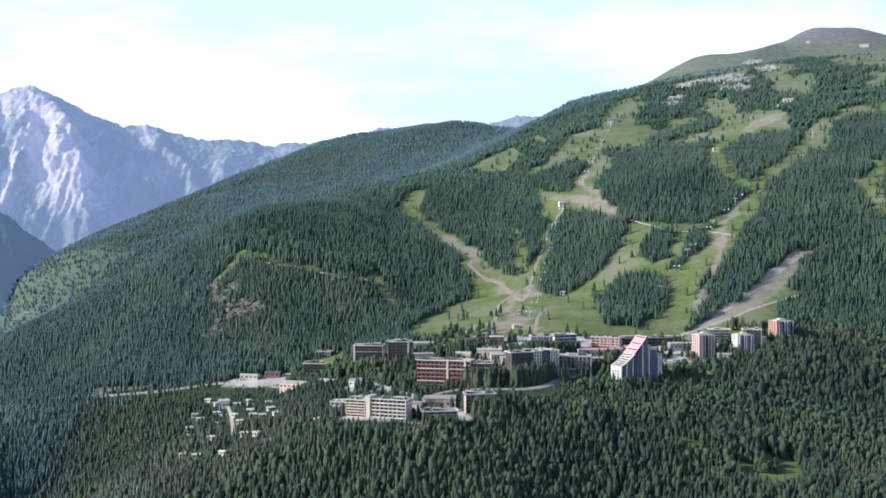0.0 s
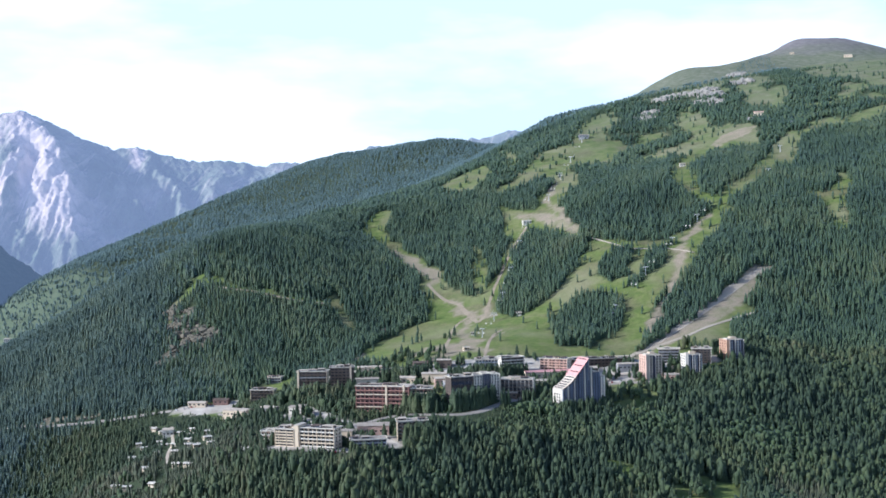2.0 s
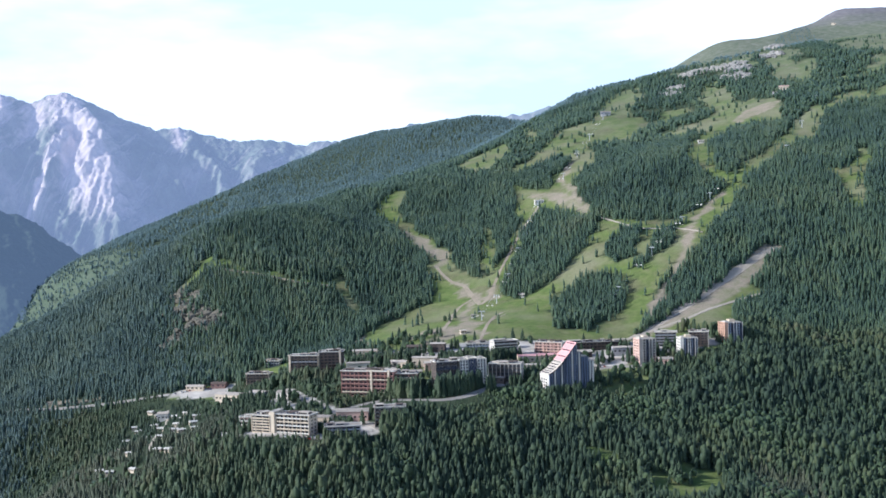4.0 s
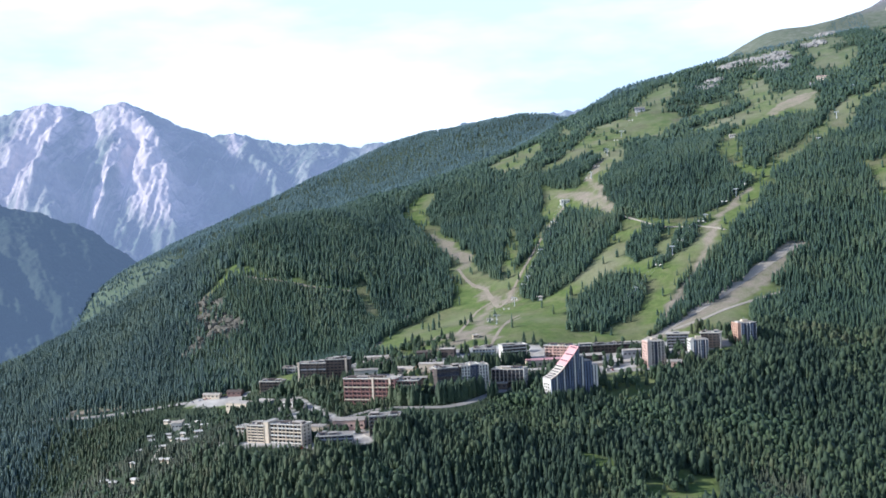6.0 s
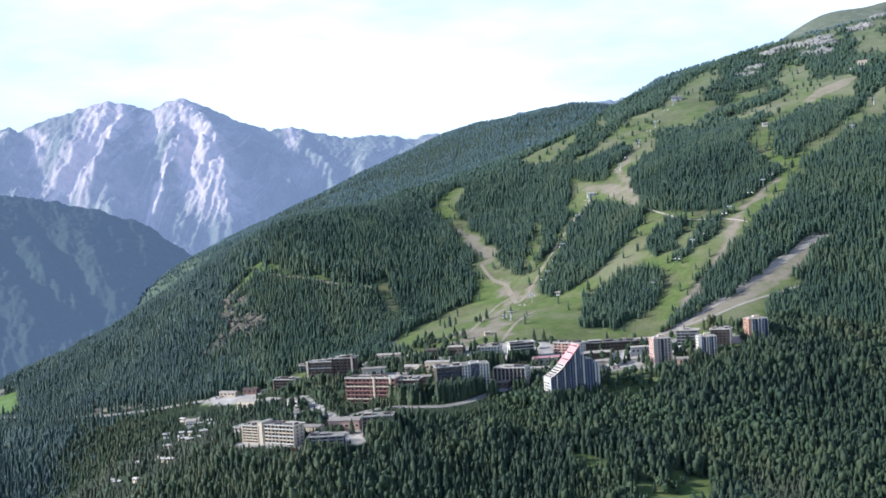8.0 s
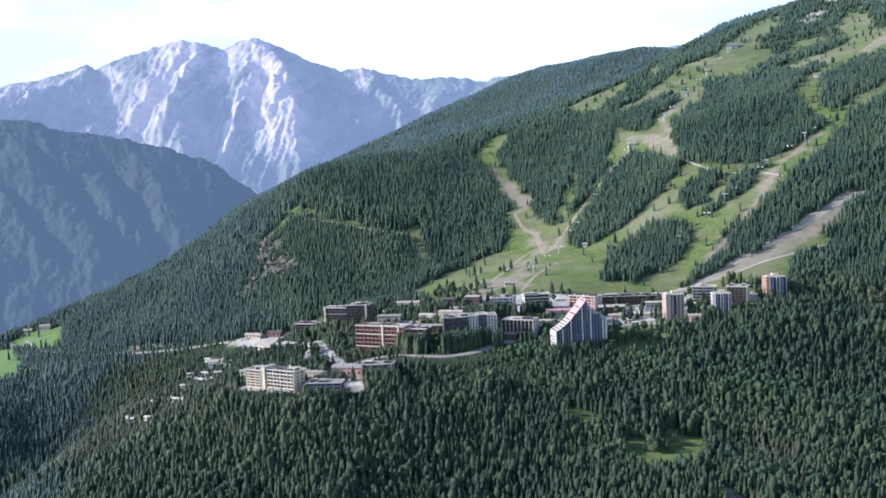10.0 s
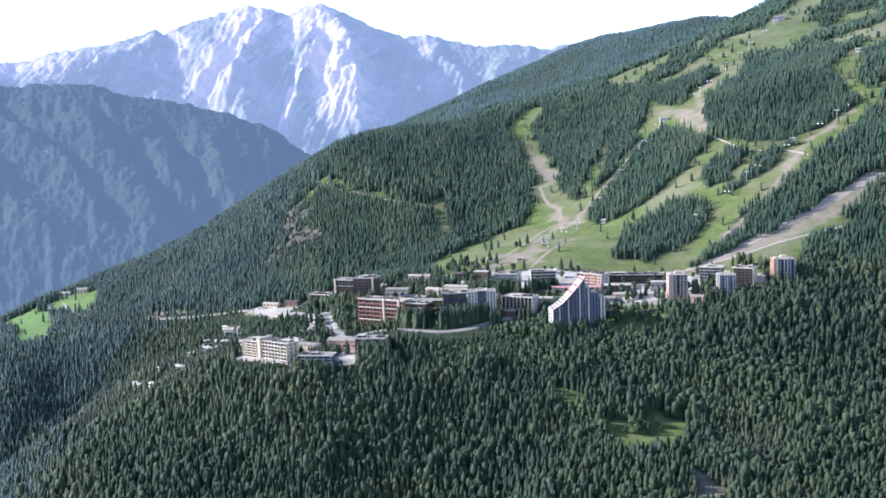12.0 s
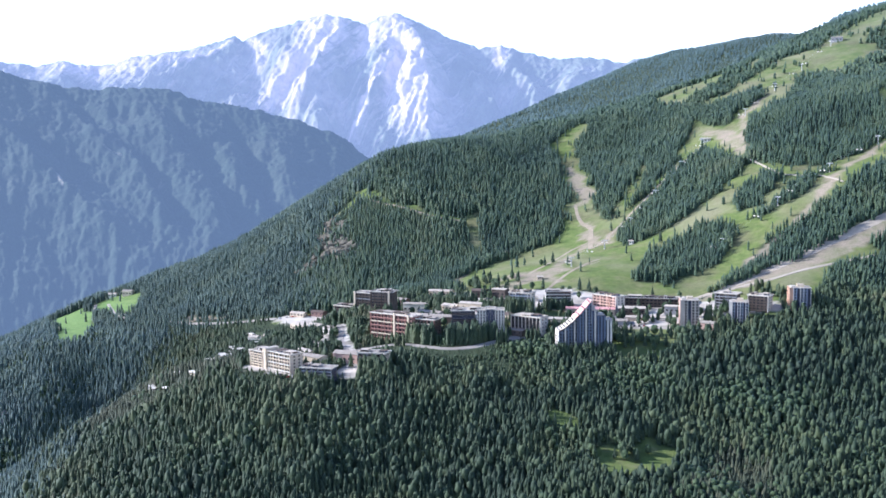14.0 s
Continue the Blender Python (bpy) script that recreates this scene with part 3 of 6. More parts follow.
    bald.inputs["From Min"].default_value, bald.inputs["From Max"].default_value = 520, 640
    l.new(x.outputs["Z"], bald.inputs["Value"])
    col = mix_node(n, l, bald.outputs[0], duff, heath)
    soft = math_node(n, l, "ADD", s.outputs["Red"], math_node(n, l, "MULTIPLY", math_node(n, l, "SUBTRACT", small, 0.5), 0.4))
    col = mix_node(n, l, soft, col, turf)
    ragged = math_node(n, l, "MULTIPLY", s.outputs["Green"], ramp_node(n, l, mid, [(0.3, (0.45, 0.45, 0.45)), (0.6, (1, 1, 1))]))
    col = mix_node(n, l, ragged, col, earth)
    crag = math_node(n, l, "MULTIPLY", s.outputs["Blue"], ramp_node(n, l, noise_node(n, l, 0.05, 6), [(0.42, (0, 0, 0)), (0.56, (1, 1, 1))]))
    col = mix_node(n, l, crag, col, stone)
    col = mix_node(n, l, a.outputs["Alpha"], col, tar)
    l.new(col, b.inputs["Base Color"])
    bump_node(n, l, b, small, 1.2, 0.5)
    return m


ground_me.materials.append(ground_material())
ground = tagged(new("ground", ground_me), "mountain land with green ski runs, brown scars and forest floor", "ground", kind="structure")


def ribbon(name, line, material, label, lift=0.35, category="road"):
    """A road laid along a line, with a shallow edge on both sides."""
    pts = []
    for (ax, ay, aw), (bx, by, bw) in zip(line, line[1:]):
        k = max(2, int(math.hypot(bx - ax, by - ay) / 4))
        pts += [(ax + (bx - ax) * i / k, ay + (by - ay) * i / k, aw + (bw - aw) * i / k) for i in range(k)]
    pts.append(line[-1])
    xy = np.array(pts, float)
    for _ in range(3):
        xy[1:-1, :2] = (xy[:-2, :2] + 2 * xy[1:-1, :2] + xy[2:, :2]) / 4
    d = np.gradient(xy[:, :2], axis=0)
    d /= np.linalg.norm(d, axis=1)[:, None]
    side = np.stack([d[:, 1], -d[:, 0]], -1)
    bm = bmesh.new()
    rows = []
    for (x, y, w), (sx, sy) in zip(xy, side):
        row = []
        for off, dz in ((-0.56, -0.5), (-0.5, lift), (0.0, lift + 0.06), (0.5, lift), (0.56, -0.5)):
            px, py = x + sx * w * off, y + sy * w * off
            row.append(bm.verts.new((px, py, sit(px, py) + dz)))
        rows.append(row)
    for r, s in zip(rows, rows[1:]):
        for i in range(4):
            bm.faces.new((r[i], r[i + 1], s[i + 1], s[i]))
    bmesh.ops.recalc_face_normals(bm, faces=bm.faces)
    me = bpy.data.meshes.new(name)
    bm.to_mesh(me)
    bm.free()
    me.materials.append(material)
    return tagged(new(name, me), label, category, kind="structure")


for key, line in ROADS.items():
    ribbon(key, line, M_GRAVEL if key in ("road_piste", "road_bungalows", "road_lift") else M_ASPHALT, "pale sunlit mountain road winding over the slope")


TRACKS = {
    "track_bend": [(38, 1560, 4), (50, 1530, 4), (63, 1506, 5), (79, 1491, 5), (89, 1455, 6), (97, 1425, 6), (101, 1408, 5)],
    "track_foot": [(60, 1290, 5), (66, 1340, 4), (67, 1382, 4), (74, 1416, 4), (84, 1431, 4), (92, 1440, 4)],
    "track_meadow": [(103, 1232, 3), (106, 1255, 4), (111, 1296, 4), (119, 1333, 4), (129, 1351, 3)],
    "track_fork": [(111, 1300, 3), (117, 1318, 3), (132, 1338, 2)],
    "track_lift": [(101, 1408, 5), (112, 1430, 5), (117, 1466, 4), (126, 1510, 4), (140, 1560, 4), (159, 1627, 4), (185, 1692, 5)],
    "track_cutting": [(262, 1234, 6), (298, 1266, 11), (340, 1312, 13), (383, 1358, 13), (429, 1401, 10), (463, 1430, 7)],
    "track_west": [(-62, 1262, 4), (-48, 1300, 3), (-42, 1350, 3), (-43, 1387, 3)],
    "track_knoll": [(-258, 1523, 3), (-220, 1506, 3), (-177, 1497, 3), (-135, 1490, 3), (-98, 1491, 3)],
}
M_TRACK = plain("trodden_earth", (0.25, 0.205, 0.14), (0.42, 0.355, 0.265), 0.08, 0.95, fine=0.6)
for key, line in TRACKS.items():
    ribbon(key, line, M_GRAVEL if key == "track_cutting" else M_TRACK, "bare pale earth track worn across the ski run", 0.15, "track")


# ---- the far range and the blue hill before it ----
SKYLINE = [(-52, 560), (-42.2, 538), (-41.2, 527), (-39.8, 551), (-38.9, 532), (-38.0, 528), (-36.6, 566), (-35.1, 582), (-33.1, 613), (-32.0, 642), (-31.6, 654), (-31.2, 632), (-30.2, 677), (-28.8, 708), (-27.5, 749), (-26.5, 743), (-25.8, 728), (-25.1, 701), (-24.4, 734), (-23.5, 755), (-22.7, 729), (-21.8, 691), (-20.6, 632), (-19.3, 598), (-18.2, 605), (-17.5, 589), (-16.3, 556), (-15.2, 541), (-13.9, 553), (-13.0, 540), (-12.3, 523), (-11.6, 534), (-10.3, 537), (-9.2, 556), (-7.7, 581), (-6.6, 607), (-0.8, 639), (0.4, 671), (2.1, 663), (6, 620)]
HILL_CREST = [(-52, 520), (-42.6, 450), (-41.4, 423), (-38.8, 387), (-36.6, 394), (-34.8, 392), (-33, 350), (-30.5, 318), (-28.5, 285), (-26.3, 230), (-24.6, 140), (-22, 0), (-19, -160)]
# spurs (+) and gullies (-) running down: metres of relief, width in degrees, then (share of the fall, bearing)
RANGE_RIBS = [
    (105, 1.15, [(0.0, -23.5), (0.13, -22.7), (0.23, -22.2), (0.36, -21.9), (0.50, -21.7), (0.8, -21.0)]),
    (55, 0.7, [(0.0, -23.9), (0.09, -23.9), (0.2, -24.1), (0.31, -24.5), (0.45, -25.0)]),
    (70, 0.9, [(0.0, -26.6), (0.08, -26.3), (0.21, -26.9), (0.3, -27.6), (0.40, -28.4)]),
    (50, 0.7, [(0.0, -27.6), (0.06, -28.2), (0.14, -29.0), (0.25, -29.8)]),
    (-75, 1.3, [(0.03, -31.0), (0.10, -30.9), (0.17, -30.6), (0.3, -29.9), (0.45, -29.2)]),
    (110, 2.2, [(0.0, -31.6), (0.05, -31.9), (0.11, -33.0), (0.19, -34.6), (0.35, -37.0)]),
    (45, 0.7, [(0.16, -25.9), (0.32, -26.6), (0.44, -27.2), (0.6, -27.9)]),
    (60, 1.0, [(0.0, -20.6), (0.11, -20.3), (0.22, -19.5), (0.33, -18.9), (0.5, -18.0)]),
    (60, 0.9, [(0.0, -18.1), (0.07, -17.7), (0.15, -17.2), (0.25, -16.6), (0.5, -15.5)]),
    (45, 0.9, [(0.0, -13.9), (0.06, -14.4), (0.15, -14.6), (0.4, -15.2)]),
    (35, 0.5, [(0.1, -23.0), (0.2, -22.9), (0.34, -22.6), (0.5, -22.5)]),
    (40, 0.9, [(0.0, -36.4), (0.1, -37.2), (0.3, -38.6)]),
    (40, 1.0, [(0.0, -39.7), (0.1, -40.4), (0.3, -41.5)]),
    (40, 0.8, [(0.0, -9.4), (0.1, -9.9), (0.3, -10.9)]),
    (-60, 0.7, [(0.0, -25.1), (0.1, -25.4), (0.24, -25.9), (0.36, -26.2), (0.55, -26.1)]),
    (-45, 0.5, [(0.14, -23.2), (0.28, -23.5), (0.39, -24.0), (0.55, -24.8)]),
    (-45, 0.7, [(0.0, -19.3), (0.11, -18.9), (0.24, -18.1), (0.4, -17.4)]),
    (-25, 0.5, [(0.02, -32.5), (0.13, -32.2), (0.24, -31.4), (0.36, -30.5)]),
    (-40, 0.7, [(0.03, -30.6), (0.12, -30.0), (0.25, -29.0)]),
]
# bare pale rock and scree: strength, width in degrees, then (share of the fall, bearing)
RANGE_BARE = [
    (1.0, 1.9, [(0.0, -27.1), (0.09, -27.2), (0.19, -28.0), (0.26, -28.9), (0.30, -29.2)]),
    (1.0, 0.55, [(0.02, -30.8), (0.08, -30.3), (0.11, -30.6)]),
    (1.0, 1.1, [(0.0, -23.7), (0.14, -23.4), (0.28, -23.0), (0.42, -22.5), (0.52, -22.2)]),
    (1.0, 0.28, [(0.20, -23.9), (0.32, -24.5), (0.39, -25.1), (0.48, -25.4)]),
    (0.8, 0.30, [(0.04, -31.8), (0.11, -33.0), (0.19, -34.6)]),
    (0.7, 0.7, [(0.0, -18.5), (0.06, -18.4), (0.12, -18.2)]),
    (0.55, 1.3, [(0.0, -25.0), (0.08, -25.0), (0.16, -25.3)]),
    (0.8, 6.0, [(0.0, -37.5), (0.03, -37.6), (0.08, -37.8)]),
    (0.5, 0.35, [(0.27, -27.3), (0.34, -28.0), (0.42, -28.8)]),
]
HILL_RIBS = [
    (40, 1.8, [(0.0, -41.0), (0.2, -38.5), (0.45, -35.0), (0.8, -31.0)]),
    (38, 1.5, [(0.0, -37.0), (0.2, -35.0), (0.45, -32.5), (0.8, -29.0)]),
    (32, 1.4, [(0.0, -33.5), (0.2, -32.2), (0.45, -30.4), (0.8, -27.5)]),
    (30, 1.1, [(0.0, -30.0), (0.2, -29.2), (0.45, -28.0), (0.8, -25.5)]),
    (70, 1.6, [(0.25, -43.0), (0.5, -39.0), (0.8, -34.5)]),
    (-60, 1.0, [(0.05, -35.2), (0.25, -33.4), (0.6, -30.4)]),
    (-55, 1.0, [(0.05, -39.2), (0.3, -36.4), (0.6, -33.0)]),
    (-45, 0.8, [(0.05, -31.6), (0.3, -30.3), (0.6, -28.4)]),
    (35, 0.6, [(0.1, -34.0), (0.3, -33.2), (0.6, -31.9)]),
    (35, 0.6, [(0.1, -38.2), (0.35, -36.2), (0.6, -34.2)]),
]
HILL_BARE = [
    (1.0, 0.22, [(0.30, -37.6), (0.33, -37.0), (0.36, -36.6)]),
    (1.0, 0.20, [(0.42, -40.0), (0.46, -39.6), (0.50, -39.4)]),
    (0.9, 0.30, [(0.42, -32.8), (0.44, -32.3), (0.46, -32.0)]),
    (0.6, 0.5, [(0.36, -35.2), (0.42, -34.8), (0.48, -34.5)]),
]


def ridged(u, v, seed):
    total, size, amp = 0, 1.0, 1.0
    for k in range(5):
        total = total + amp * (1 - 2 * np.abs(value_noise(u, v, size, seed + k)))
        size, amp = size * 0.47, amp * 0.52
    return total


def beside(b, d, line, width, wander, spread):
    """How far a place lies beside a line that runs down the slope, in its widths, and a fade past the line's ends."""
    d0, d1 = line[0][0], line[-1][0]
    away = (b + wander - np.interp(d, [p[0] for p in line], [p[1] for p in line])) / (width * (0.55 + spread * d))
    fade = np.clip((d - d0 + 0.03) / 0.05, 0, 1) * np.clip((d1 + 0.06 - d) / 0.12, 0, 1)
    return away, fade


def slope_arc(name, mid, crest, foot, r_top, r_foot, cols, falls, power, relief, ribs, bare_lines, seed, steep):
    """A mountainside along an arc round a middle: a crest line, and spurs and gullies running down from it."""
    b, s = np.meshgrid(np.linspace(crest[0][0], crest[-1][0], cols), falls)
    top = np.interp(b, [c[0] for c in crest], [c[1] for c in crest])
    down = np.clip(s, 0, 1)
    z = foot + (top - foot) * (1 - down) ** power
    along, fall = np.radians(b) * r_top, s * (r_top - r_foot)
    wander = 0.22 * value_noise(b, s * 12, 1.1, seed + 9) + 0.10 * value_noise(b, s * 30, 0.6, seed + 10)
    wob = 120 * value_noise(along, fall, 300, seed + 20)
    size = 170 if steep else 260
    fold = ridged((along + wob + 0.35 * fall) / size, fall / (520 if steep else 420), seed) * relief
    rib = 0
    for amp, width, line in ribs:
        away, fade = beside(b, down, line, width, wander, 2.0)
        rib = rib + (1.0 if steep else 0.6) * amp * fade * np.clip(1 - np.abs(away), 0, 1) ** 1.15
    env = np.clip(down * 4, 0, 1) * np.clip((1 - down) * 2.5, 0.15, 1)
    z = z + env * (fold + rib)
    z = z + 6 * value_noise(b, s * 4, 0.35, seed + 30) + 4 * value_noise(b, s * 8, 0.13, seed + 31) + 2 * value_noise(b, s * 12, 0.06, seed + 32)
    if steep:
        z = z + 17 * env * ridged((along + 0.5 * fall) / 80, fall / 230, seed + 50) + 9 * env * ridged((along + 0.5 * fall) / 36, fall / 110, seed + 60)
    else:
        z = z + env * (3.5 * ridged((along + 0.4 * fall) / 90, fall / 160, seed + 50) + 2.2 * ridged(along / 30, fall / 34, seed + 60))
    z = np.where(s < 0, top + s * 1400, z)
    r = r_top + (r_foot - r_top) * s
    me = grid_mesh(name, mid[0] + r * np.sin(np.radians(b)), mid[1] + r * np.cos(np.radians(b)), z)
    bare = 0.0 * b
    for amp, width, line in bare_lines:
        away, fade = beside(b, down, line, width, wander, 1.2)
        bare = np.maximum(bare, amp * fade * np.exp(-away ** 2))
    lay = np.stack([(along + 0.75 * fall) / 34, fall / 330, along * 0], -1)
    me.attributes.new("strata", "FLOAT_VECTOR", "POINT").data.foreach_set("vector", lay.ravel().astype(np.float32))
    me.attributes.new("bare", "FLOAT", "POINT").data.foreach_set("value", bare.ravel().astype(np.float32))
    return me


def far_material(name, stops, lit, pale_at, air, pale, gain=0.3, rough_bump=26.0):
    """Far rock and turf; a blue emission stands in for the lit air in front of it."""
    m, n, l, b = shader(name, 0.95)
    big, mid = noise_node(n, l, 0.0045, 8), noise_node(n, l, 0.022, 9)
    col = ramp_node(n, l, big, stops)
    c, t = n.new("ShaderNodeAttribute"), n.new("ShaderNodeTexNoise")
    c.attribute_name = "strata"
    t.inputs["Scale"].default_value, t.inputs["Detail"].default_value, t.inputs["Distortion"].default_value = 1.0, 6, 0.5
    l.new(c.outputs["Vector"], t.inputs["Vector"])
    a = n.new("ShaderNodeAttribute")
    a.attribute_name = "bare"
    fine = n.new("ShaderNodeTexNoise")
    fine.inputs["Scale"].default_value, fine.inputs["Detail"].default_value = 3.4, 5
    l.new(c.outputs["Vector"], fine.inputs["Vector"])
    fine = fine.outputs["Fac"]
    mixed = math_node(n, l, "ADD", math_node(n, l, "MULTIPLY", t.outputs["Fac"], 0.55), math_node(n, l, "MULTIPLY", fine, 0.45))
    mixed = math_node(n, l, "ADD", mixed, math_node(n, l, "MULTIPLY", a.outputs["Fac"], gain))
    streak = ramp_node(n, l, mixed, [(pale_at, (0, 0, 0)), (pale_at + 0.25, (1, 1, 1))])
    col = mix_node(n, l, streak, col, pale)
    col = mix_node(n, l, 0.6, col, ramp_node(n, l, mid, [(0.3, (0.55, 0.55, 0.55)), (0.7, (1.2, 1.2, 1.2))]), "MULTIPLY")
    l.new(col, b.inputs["Base Color"])
    bump_node(n, l, b, mid, rough_bump, 1.0)
    # haze added as an even blue glow of the slope itself
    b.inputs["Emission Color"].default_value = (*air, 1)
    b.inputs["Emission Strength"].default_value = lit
    return m


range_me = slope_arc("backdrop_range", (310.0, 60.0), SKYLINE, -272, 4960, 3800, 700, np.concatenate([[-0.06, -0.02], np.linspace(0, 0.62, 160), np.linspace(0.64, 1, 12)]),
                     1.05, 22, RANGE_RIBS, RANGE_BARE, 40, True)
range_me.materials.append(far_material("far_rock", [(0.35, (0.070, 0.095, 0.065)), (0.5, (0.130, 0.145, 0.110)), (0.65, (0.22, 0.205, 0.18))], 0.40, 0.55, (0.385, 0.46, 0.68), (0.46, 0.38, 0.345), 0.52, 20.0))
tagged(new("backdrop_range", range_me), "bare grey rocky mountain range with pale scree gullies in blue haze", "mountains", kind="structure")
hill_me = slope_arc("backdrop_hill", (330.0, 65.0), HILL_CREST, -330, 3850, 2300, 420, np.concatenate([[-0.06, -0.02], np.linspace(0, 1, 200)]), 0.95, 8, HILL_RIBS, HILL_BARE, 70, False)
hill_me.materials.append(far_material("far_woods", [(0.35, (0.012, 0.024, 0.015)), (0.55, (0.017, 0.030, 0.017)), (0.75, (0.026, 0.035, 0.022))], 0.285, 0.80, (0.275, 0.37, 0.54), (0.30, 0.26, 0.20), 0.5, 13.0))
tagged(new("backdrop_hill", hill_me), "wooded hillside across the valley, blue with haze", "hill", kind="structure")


# ---- woods ----
def conifer(tiers, points, seed):
    """A crown of drooping, ragged tiers, fullest a third of the way up: height 1, width about 1."""
    rng = np.random.RandomState(seed)
    v, f = [], []
    full = rng.uniform(0.42, 0.72)
    for k in range(tiers):
        low = 0.05 + 0.78 * k / tiers
        high = 1.0 if k == tiers - 1 else min(1.0, low + 0.78 / tiers + 0.26)
        reach = 0.56 * (1 - k / tiers) ** full * (0.9 + 0.2 * rng.rand()) * (0.88 if k == 0 else 1.0)
        base = len(v)
        v.append((0.03 * rng.randn(), 0.03 * rng.randn(), high))
        for i in range(points):
            a = 2 * math.pi * (i + 0.35 * rng.rand() + 0.5 * k) / points
            r = reach * (1.0 if i % 2 else 0.66) * (0.82 + 0.36 * rng.rand())
            v.append((r * math.cos(a), r * math.sin(a), low + (0.0 if i % 2 else 0.05) + 0.025 * rng.randn()))
        f += [(base, base + 1 + i, base + 1 + (i + 1) % points) for i in range(points)]
    return np.array(v), np.array(f)


def leafy(seed, rings=5, points=7):
    """A broad crown of uneven lumps: height 1, width about 1."""
    rng = np.random.RandomState(seed)
    v, f = [(0, 0, 1.0)], []
    for k in range(1, rings):
        t = math.pi * k / rings
        for i in range(points):
            a = 2 * math.pi * (i + 0.5 * (k % 2)) / points
            r = 0.5 * math.sin(t) ** 0.8 * (0.7 + 0.55 * rng.rand())
            v.append((r * math.cos(a), r * math.sin(a), 0.54 + 0.44 * math.cos(t) + 0.07 * rng.randn()))
    v.append((0, 0, 0.08))
    for i in range(points):
        f.append((0, 1 + i, 1 + (i + 1) % points))
    for k in range(rings - 2):
        a, b = 1 + k * points, 1 + (k + 1) * points
        for i in range(points):
            j = (i + 1) % points
            f += [(a + i, b + i, b + j), (a + i, b + j, a + j)]
    last = 1 + (rings - 2) * points
    f += [(last + i, len(v) - 1, last + (i + 1) % points) for i in range(points)]
    return np.array(v), np.array(f)


def wood(name, places, kinds, material, label, seed):
    """One mesh of many trees: places are x, y, z, height, width."""
    rng = np.random.RandomState(seed)
    pick = rng.randint(0, len(kinds), len(places))
    cos, faces, own, base = [], [], [], 0
    for k, (v, f) in enumerate(kinds):
        p = places[pick == k]
        if not len(p):
            continue
        a = rng.uniform(0, 2 * math.pi, len(p))
        c, s = np.cos(a)[:, None], np.sin(a)[:, None]
        w, h = p[:, 4:5], p[:, 3:4]
        lean = rng.normal(0, 0.03, (len(p), 2))
        x = (v[:, 0] * c - v[:, 1] * s) * w + p[:, 0:1] + lean[:, 0:1] * v[:, 2] * h
        y = (v[:, 0] * s + v[:, 1] * c) * w + p[:, 1:2] + lean[:, 1:2] * v[:, 2] * h
        z = v[:, 2] * h + p[:, 2:3] - 0.4
        cos.append(np.stack([x, y, z], -1).reshape(-1, 3))
        faces.append((f[None] + base + np.arange(len(p))[:, None, None] * len(v)).reshape(-1, 3))
        own.append(np.repeat(rng.rand(len(p)), len(v)))
        base += len(p) * len(v)
    co, tri = np.concatenate(cos), np.concatenate(faces)
    me = bpy.data.meshes.new(name)
    me.vertices.add(len(co))
    me.vertices.foreach_set("co", co.ravel().astype(np.float32))
    me.loops.add(tri.size)
    me.loops.foreach_set("vertex_index", tri.ravel().astype(np.int32))
    me.polygons.add(len(tri))
    me.polygons.foreach_set("loop_start", np.arange(0, tri.size, 3, dtype=np.int32))
    me.polygons.foreach_set("use_smooth", np.ones(len(tri), bool))
    me.update(calc_edges=True)
    me.attributes.new("own_green", "FLOAT", "POINT").data.foreach_set("value", np.concatenate(own).astype(np.float32))
    me.materials.append(material)
    return tagged(new(name, me), label, "forest", kind="stuff")


FOOTPRINTS = []     # x, y, half width, half depth, turn of each building


